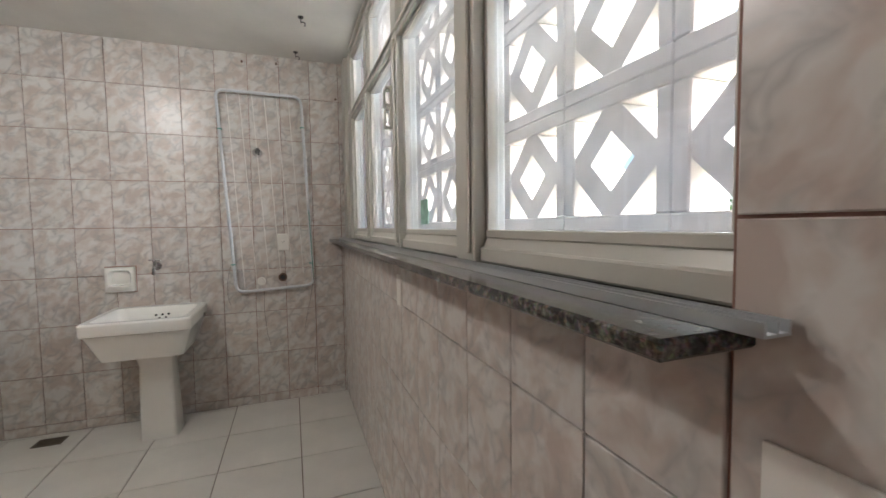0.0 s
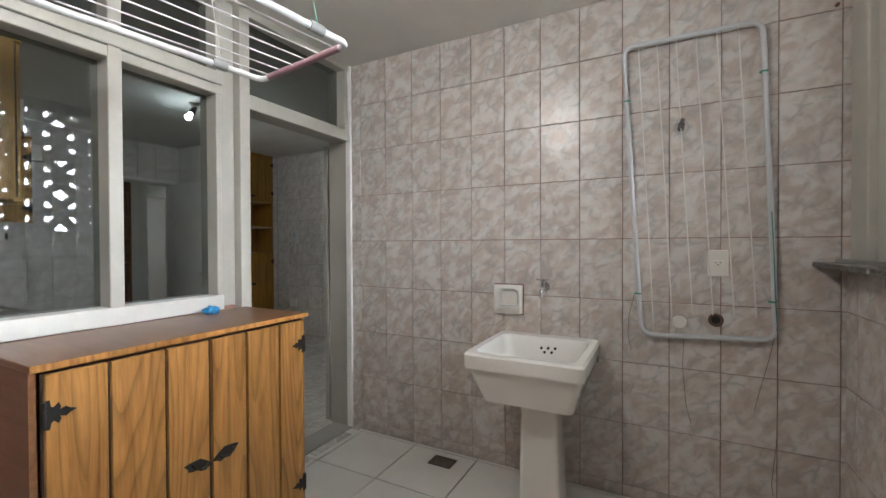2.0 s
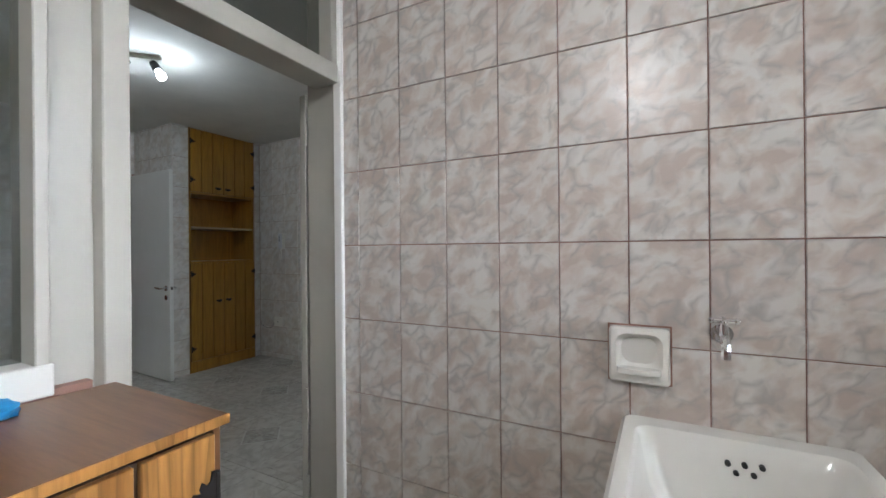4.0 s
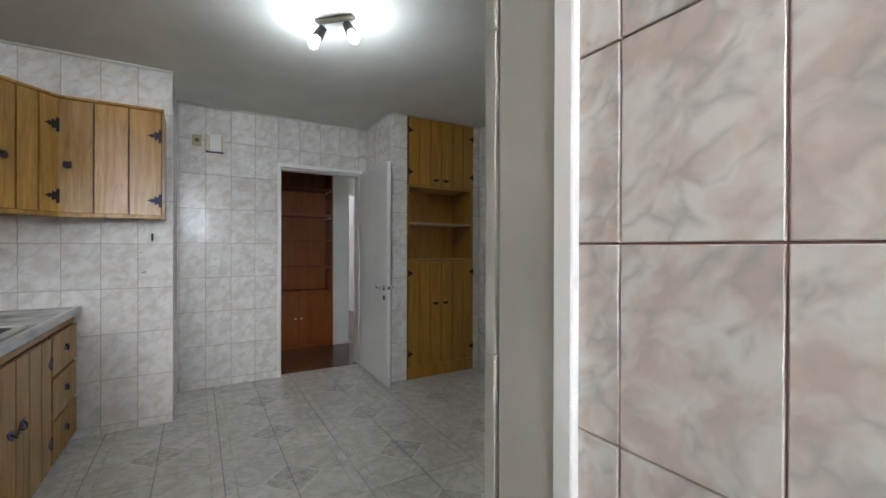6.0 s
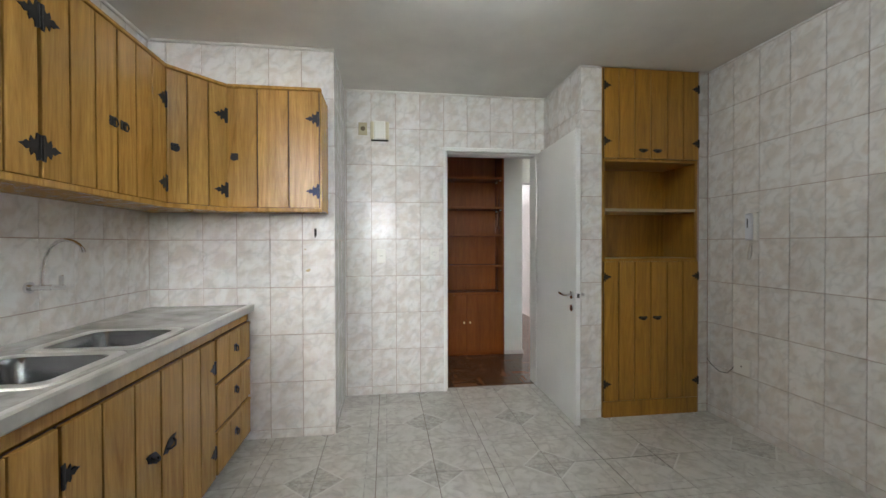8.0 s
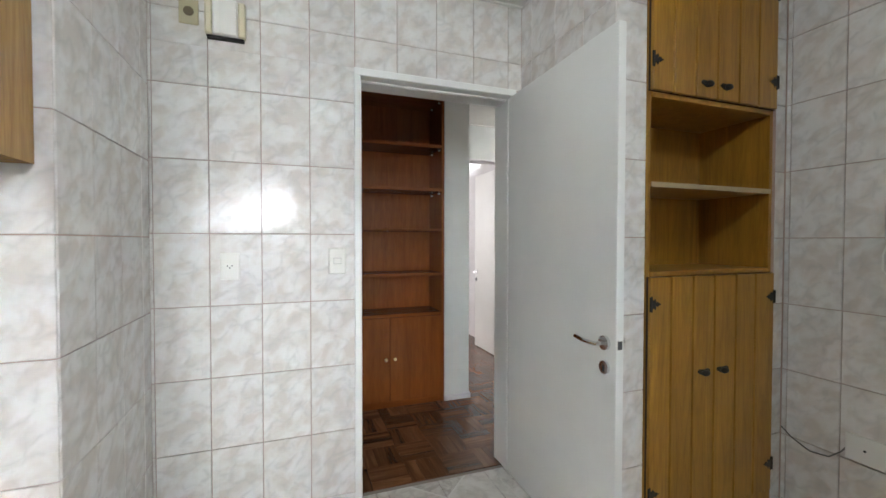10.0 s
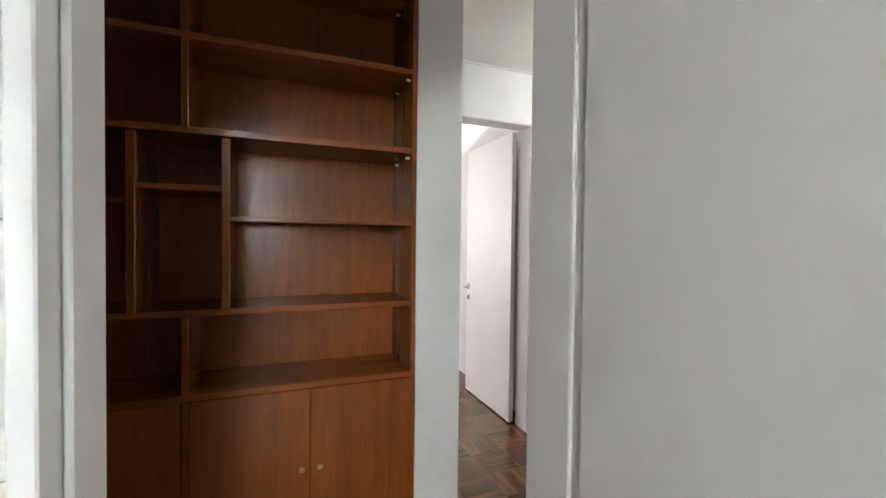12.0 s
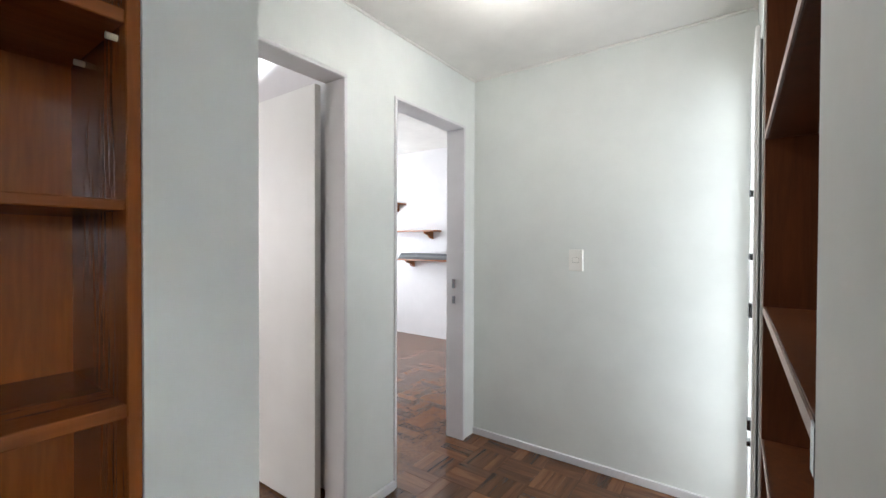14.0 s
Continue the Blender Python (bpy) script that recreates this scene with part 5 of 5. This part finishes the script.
# ---- hall things ----
def board(parent, name, r, flat=False, bevel=0.002, mat=None):
    return part(name, B(*r, bevel=bevel), mat or (M_MAHOG_H if flat else M_MAHOG), parent)


BK0, BK1, BD, T = 2.2, 4.163, 0.32, 0.022
book = thing("bookcase", pose(XB, 0, 0, 0, 0, 90), "reddish veneer built-in bookcase with empty shelves and lower doors", "bookcase")
board(book, "side", (BK1 - T, BK1, 0, BD, 0, CH - 0.004))
board(book, "side", (BK0, BK0 + T, 0, BD, 0, CH - 0.004))
board(book, "back", (BK0 + T, BK1 - T, BD - 0.01, BD, 0, CH - 0.004), bevel=0)
board(book, "top", (BK0 + T, BK1 - T, 0, BD - 0.01, CH - 0.03, CH - 0.004), True)
for z in (2.005, 1.668, 1.008, 0.70):
    board(book, "shelf", (BK0 + T, BK1 - T, 0.002, BD - 0.01, z - 0.012, z + 0.012), True)
for y, z0, z1 in ((3.295, 0.0, 0.993), (3.295, 1.672, CH - 0.03), (3.135, 1.017, 1.648), (3.426, 1.017, 1.648)):
    if z1 < 1:
        board(book, "upright", (y - 0.012, y + 0.012, 0.002, BD - 0.01, 0.712, z1))
        board(book, "upright", (y - 0.012, y + 0.012, 0.002, BD - 0.01, 0, 0.688))
    elif z1 > 2.2:
        board(book, "upright", (y - 0.012, y + 0.012, 0.002, BD - 0.01, z0, 1.988))
        board(book, "upright", (y - 0.012, y + 0.012, 0.002, BD - 0.01, 2.012, z1))
    else:
        board(book, "upright", (y - 0.014, y + 0.014, -0.002, BD - 0.01, z0, z1))
board(book, "shelf", (3.149, 3.412, 0.004, BD - 0.01, 1.452, 1.472), True)
board(book, "shelf", (3.44, BK1 - T, 0.006, BD - 0.01, 1.345, 1.363), True)
board(book, "shelf", (BK0 + T, 3.121, 0.006, BD - 0.01, 1.40, 1.418), True)
board(book, "plinth", (BK0 + T, BK1 - T, 0.012, 0.03, 0, 0.05), True)
for y0, y1 in ((3.309, 3.724), (3.728, BK1 - T), (2.75, 3.281), (2.225, 2.746)):
    d = board(book, "door", (y0, y1, -0.004, 0.014, 0.052, 0.686))
    if y0 > 3:
        y = y1 - 0.03 if y1 < 3.73 else y0 + 0.035
        bm = bmesh.new()
        rod(bm, (y, -0.003, 0.375), (y, -0.016, 0.375), 0.005)
        ball(bm, (y, -0.02, 0.375), 0.012, (1, 0.7, 1))
        part("knob", bm, M_BRASS, d, "small brass knob", smooth=True)
# shelf pegs
for z in (CH - 0.04, 1.982, 1.642):
    for x in (0.04, 0.22):
        bm = bmesh.new()
        rod(bm, (BK1 - T - 0.016, x, z), (BK1 - T, x, z), 0.006, sides=8)
        part("peg", bm, M_CREAM, book)

# second bookcase, sunk in the near wall
book2 = thing("bookcase", pose(XH + 0.006, 5.728, 0, 0, 0, -90), "reddish veneer bookcase sunk in the hall wall, darkened as in shade", "bookcase")
w2, dp = 1.255, 0.27
# boards take the darkened veneer, which paints in the shade of the recess
board(book2, "side", (0, 0.02, 0, dp, 0, CH - 0.004), mat=M_MAHOG_SHADED)
board(book2, "side", (w2 - 0.02, w2, 0, dp, 0, CH - 0.004), mat=M_MAHOG_SHADED)
board(book2, "back", (0.02, w2 - 0.02, dp - 0.01, dp, 0, CH - 0.004), bevel=0, mat=M_MAHOG_SHADED)
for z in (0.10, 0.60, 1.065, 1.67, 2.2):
    board(book2, "shelf", (0.02, w2 - 0.02, 0.004, dp - 0.01, z - 0.012, z + 0.012), mat=M_MAHOG_SHADED)
    part("shelf_edge", B(0.02, w2 - 0.02, 0.0, 0.0035, z - 0.012, z + 0.012), plain("worn_edge", (0.40, 0.30, 0.25), 0.5), book2)
part("bracket", B(w2 - 0.05, w2 - 0.021, -0.004, 0.02, 1.03, 1.09, bevel=0.002), M_STEEL, book2)

# entrance door at the end of the hall
ent = thing("door_entrance", pose(XH - 0.008, 6.285, 0, 0, 0, -90), "white painted entrance door standing open with metal locks", "door", kind="structure")
part("casing", boxes([(0.0, 0.03, -0.014, 0.0, 0, 2.08), (0.50, 0.53, -0.014, 0.0, 0, 2.08), (0.03, 0.50, -0.014, 0.0, 2.05, 2.08)], 0.002), M_WHITE, ent)
part("leaf", B(0.452, 0.497, -0.008, 0.46, 0.01, 2.044, bevel=0.002), M_WHITE, ent)
for z0, z1 in ((1.47, 1.495), (1.235, 1.26), (1.02, 1.075), (0.60, 0.64), (0.54, 0.56)):
    part("lock", B(0.455, 0.494, -0.026, -0.0085, z0, z1, bevel=0.003), M_STEEL, ent)

wall_plate("light_switch", pose(-6.953, YH, 1.20), 0.083, 0.125, "white plastic light switch on the hall end wall", "switch")
for n, r in (("baseboard", (XD + 0.001, XH, YH - 0.014, YH, 0, 0.045)), ("baseboard", (XD, XD + 0.014, 5.173, 5.492, 0, 0.05)), ("baseboard", (XB, XB + 0.012, 4.165, 4.387, 0, 0.045)), ("baseboard", (XD + 0.002, XB + 0.012, 4.375, 4.387, 0, 0.045))):
    tagged(part(n, B(*r, bevel=0.003), M_WHITEWALL), "low white painted baseboard along the hall wall", "baseboard", kind="structure")
for n, r in (("cornice", (XD, XD + 0.012, 4.375, YH, CH - 0.012, CH)), ("cornice", (XD, XH, YH - 0.012, YH, CH - 0.012, CH))):
    tagged(part(n, B(*r, bevel=0.003), M_PLASTER), "thin white bead under the hall ceiling", "cornice", kind="structure")
strike = thing("strike_plate", pose(XD - 0.06, F2 - 0.022, 0), "small metal strike plates on the study door frame", "strike plate")
part("plate", B(-0.012, 0.012, -0.003, 0, 1.0, 1.06, bevel=0.001), M_STEEL, strike)
part("plate", B(-0.012, 0.012, -0.003, 0, 0.90, 0.95, bevel=0.001), M_STEEL, strike)

hall_lamp = thing("hall_ceiling_lamp", pose(-6.92, 5.35, CH), "round white glass ceiling lamp in the hall", "ceiling lamp")
bm = bmesh.new()
rod(bm, (0, 0, 0), (0, 0, -0.02), 0.09, sides=24)
part("base", bm, M_WHITE, hall_lamp, smooth=True)
bm = bmesh.new()
ball(bm, (0, 0, -0.06), 0.085, (1, 1, 0.6))
part("globe", bm, glow("lit_globe", (1, 0.98, 0.94), 4.0), hall_lamp, smooth=True).visible_shadow = False

# shelves in the study
def wall_shelf(x0, x1, z, brackets):
    ob = thing("wall_shelf", pose(0, 8.45, z), "reddish wooden wall shelf on carved brackets", "shelf", group="study wall shelves")
    part("board", B(x0, x1, -0.22, 0, -0.022, 0, bevel=0.003), M_MAHOG_H, ob)
    for x in brackets:
        bm = bmesh.new()
        slab(bm, [(0, -0.022), (-0.19, -0.022), (-0.17, -0.05), (-0.10, -0.07), (-0.05, -0.11), (0, -0.12)], x - 0.015, x + 0.015, Matrix(((0, 0, 1, 0), (1, 0, 0, 0), (0, 1, 0, 0), (0, 0, 0, 1))))
        part("bracket", bm, M_MAHOG, ob)


wall_shelf(-11.1, -10.1, 1.88, (-10.25, -10.9))
wall_shelf(-10.9, -9.47, 1.48, (-9.62, -10.7))
wall_shelf(-10.15, -8.6, 1.085, (-9.95, -8.8))
for k, mat in enumerate(((0.04, 0.04, 0.045), (0.12, 0.13, 0.14), (0.05, 0.05, 0.055))):
    ob = part("folder", B(-10.08 + 0.02 * k, -9.1, -0.20, -0.02, 0, 0.026, bevel=0.004), plain("dark_folder", mat, 0.5))
    ob.matrix_world = Matrix.Translation((0, 8.45, 1.0855 + 0.0265 * k))
    tagged(ob, "dark grey flat folder stacked on the study shelf", "folder", "folders on the shelf")

# ---- tiles ----
TW, TH, TJ = 0.2025, 0.3035, 0.0035
ZL, ZK, ZD, KH = 0.058, 0.055, 0.07, 0.3075
tiles(wall_sink, (XP0, YS + G, 0), X, Z, (XW + 0.05 - XP0, CL), (0.094, ZL), (TW, TH), TJ, M_TILE_L)
tiles(wall_window, (XW + G, YS, 0), NY, Z, (YS - W0, SILL - 0.03), (0.1015, 0.06), (TW, TH), TJ, M_TILE_L)
tiles(wall_window, (XW + G, W0, 0), NY, Z, (1.0, CL), (0.004, 0.05), (TW, TH), TJ, M_TILE_L)
tiles(wall_counter, (XP1, YL - G, 0), NX, Z, (XP1 - XPIL, CK), (0.1, ZK), (TW, KH), TJ, M_TILE_K)
tiles(pillar, (XPIL - G, YL, 0), Y, Z, (2.497 - YL, CK), (0.107, ZK), (TW, KH), TJ, M_TILE_K)
tiles(pillar, (XPIL, 2.497 - G, 0), NX, Z, (XPIL - XK, CK), (0.004, ZK), (TW, KH), TJ, M_TILE_K)
tiles(wall_door, (XK - G, 2.497, 0), Y, Z, (D0 - 0.03 - 2.497, DH + 0.035), (0.012, ZD), (TW, KH), TJ, M_TILE_K)
tiles(wall_door, (XK - G, 2.497, DH + 0.035), Y, Z, (4.21 - 2.497, CK - DH - 0.035), (0.012, ZD + 7 * KH - DH - 0.035), (TW, KH), TJ, M_TILE_K)
tiles(wall_niche, (XK, 4.21 + G, 0), X, Z, (XPIL - XK, CK), (0.1, ZK), (TW, KH), TJ, M_TILE_K)
tiles(wall_niche, (XPIL - G, 4.21, 0), Y, Z, (0.158, CK), (-0.03, ZK), (TW, KH), TJ, M_TILE_K)
tiles(wall_far, (-5.24, YR + G, 0), X, Z, (XP1 + 5.24, CK), (0.019, ZK), (TW, KH), TJ, M_TILE_K)
tiles(wall_niche, (XPIL - G, 5.133, 0), Y, Z, (YR - 5.133, CK), (0.2, ZK), (TW, KH), TJ, M_TILE_K)
tiles(wall_near, (XP1 + G, YR, 0), NY, Z, (YR - YS - 0.15, CK), (0.05, ZK), (TW, KH), TJ, M_TILE_K)
tiles(floor_laundry, (XP0 - 0.05, YB, -G), X, Y, (XW - XP0 + 0.05, YS - YB), (0.58, 3.95), (0.413, 0.413), 0.006, M_FLOOR_L)
# kitchen floor: each tile carries a quarter of a diamond at one corner and a band along the two far edges
FT = 0.327


def inlay_tile():
    h, j, d = FT / 2, 0.0022, 0.16
    bm = bmesh.new()
    bands = (-h + j, h - 0.062, h - 0.054, h - j)

    def face(pts, mat):
        f = bm.faces.new([bm.verts.new((x, y, G)) for x, y in pts])
        f.material_index = mat

    a, b, c, e = bands
    face([(a + d, a), (b, a), (b, b), (a, b), (a, a + d)], 0)
    face([(a, a), (a + d - 0.014, a), (a, a + d - 0.014)], 1)
    face([(a + d - 0.014, a), (a + d, a), (a, a + d), (a, a + d - 0.014)], 2)
    face([(b, a), (c, a), (c, c), (b, b)], 1)
    face([(a, b), (b, b), (c, c), (a, c)], 1)
    face([(c, a), (e, a), (e, e), (c, c)], 0)
    face([(a, c), (c, c), (e, e), (a, e)], 0)
    bmesh.ops.remove_doubles(bm, verts=bm.verts[:], dist=1e-5)
    edge = [x for x in bm.edges if x.is_boundary]
    r = bmesh.ops.extrude_edge_only(bm, edges=edge)
    for v in r["geom"]:
        if isinstance(v, bmesh.types.BMVert):
            v.co.z = 0
    bmesh.ops.recalc_face_normals(bm, faces=bm.faces[:])
    me = bpy.data.meshes.new("tile")
    bm.to_mesh(me)
    bm.free()
    for m in (M_FLOOR_K, M_FLOOR_KIN, M_FLOOR_KLINE):
        me.materials.append(m)
    return me


floor_mesh = inlay_tile()
CX, CY = -4.70, 3.10                     # a diamond's centre
for i in range(-4, 8):
    for k in range(-6, 7):
        x, y = CX + (i + 0.5) * FT, CY + (k + 0.5) * FT
        if not (XK - FT / 2 - 0.2 < x < XP1 + 0.1 and YL - FT / 2 < y < YR + FT / 2):
            continue
        ob = new("tile", floor_mesh)
        turn = {(0, 0): 0, (1, 0): 90, (1, 1): 180, (0, 1): 270}[(i % 2, k % 2)]
        ob.matrix_world = pose(x, y, -G + random.uniform(-0.0003, 0.0002), 0, 0, turn)
        ob.parent = floor_kitchen

# parquet of the hall: blocks in basket weave
PL, PW, PN = 0.21, 0.07, 3


def parquet_mesh(w, h):
    return piece(w, h, M_PARQUET, G, 0.0008)


rest_v, rest_f = [], []
for i in range(-26, 2):
    for k in range(-8, 28):
        x0, y0 = XK - 0.10 - (1 - i) * PL + 0.0, 3.0 + k * PL
        cx, cy = x0 + PL / 2, y0 + PL / 2
        if cx < -11.1 or cy > 8.6 or cy < 1.75 or cx > XK - 0.03:
            continue
        near = XD < cx < XK and 3.3 < cy < YH + 0.1
        for n in range(PN):
            o = (n - 1) * PW
            bx, by = (cx, cy + o) if (i + k) % 2 else (cx + o, cy)
            if near:
                ob = new("parquet_block", parquet_mesh(PL - 0.0012, PW - 0.0012))
                ob.matrix_world = pose(bx, by, -G + random.uniform(-0.0004, 0.0), 0, 0, 0 if (i + k) % 2 else 90)
                ob.parent = floor_hall
            else:
                a, b = ((PL, PW) if (i + k) % 2 else (PW, PL))
                a, b, m0 = a / 2 - 0.0006, b / 2 - 0.0006, len(rest_v)
                rest_v += [(bx - a, by - b, 0), (bx + a, by - b, 0), (bx + a, by + b, 0), (bx - a, by + b, 0)]
                rest_f.append((m0, m0 + 1, m0 + 2, m0 + 3))
me = bpy.data.meshes.new("parquet")
me.from_pydata(rest_v, [], rest_f)
me.materials.append(M_PARQUET_REST)
rest = tagged(new("parquet", me), "dark reddish parquet blocks in the far rooms", kind="stuff")
rest.location.z = -0.0008
rest.parent = floor_hall
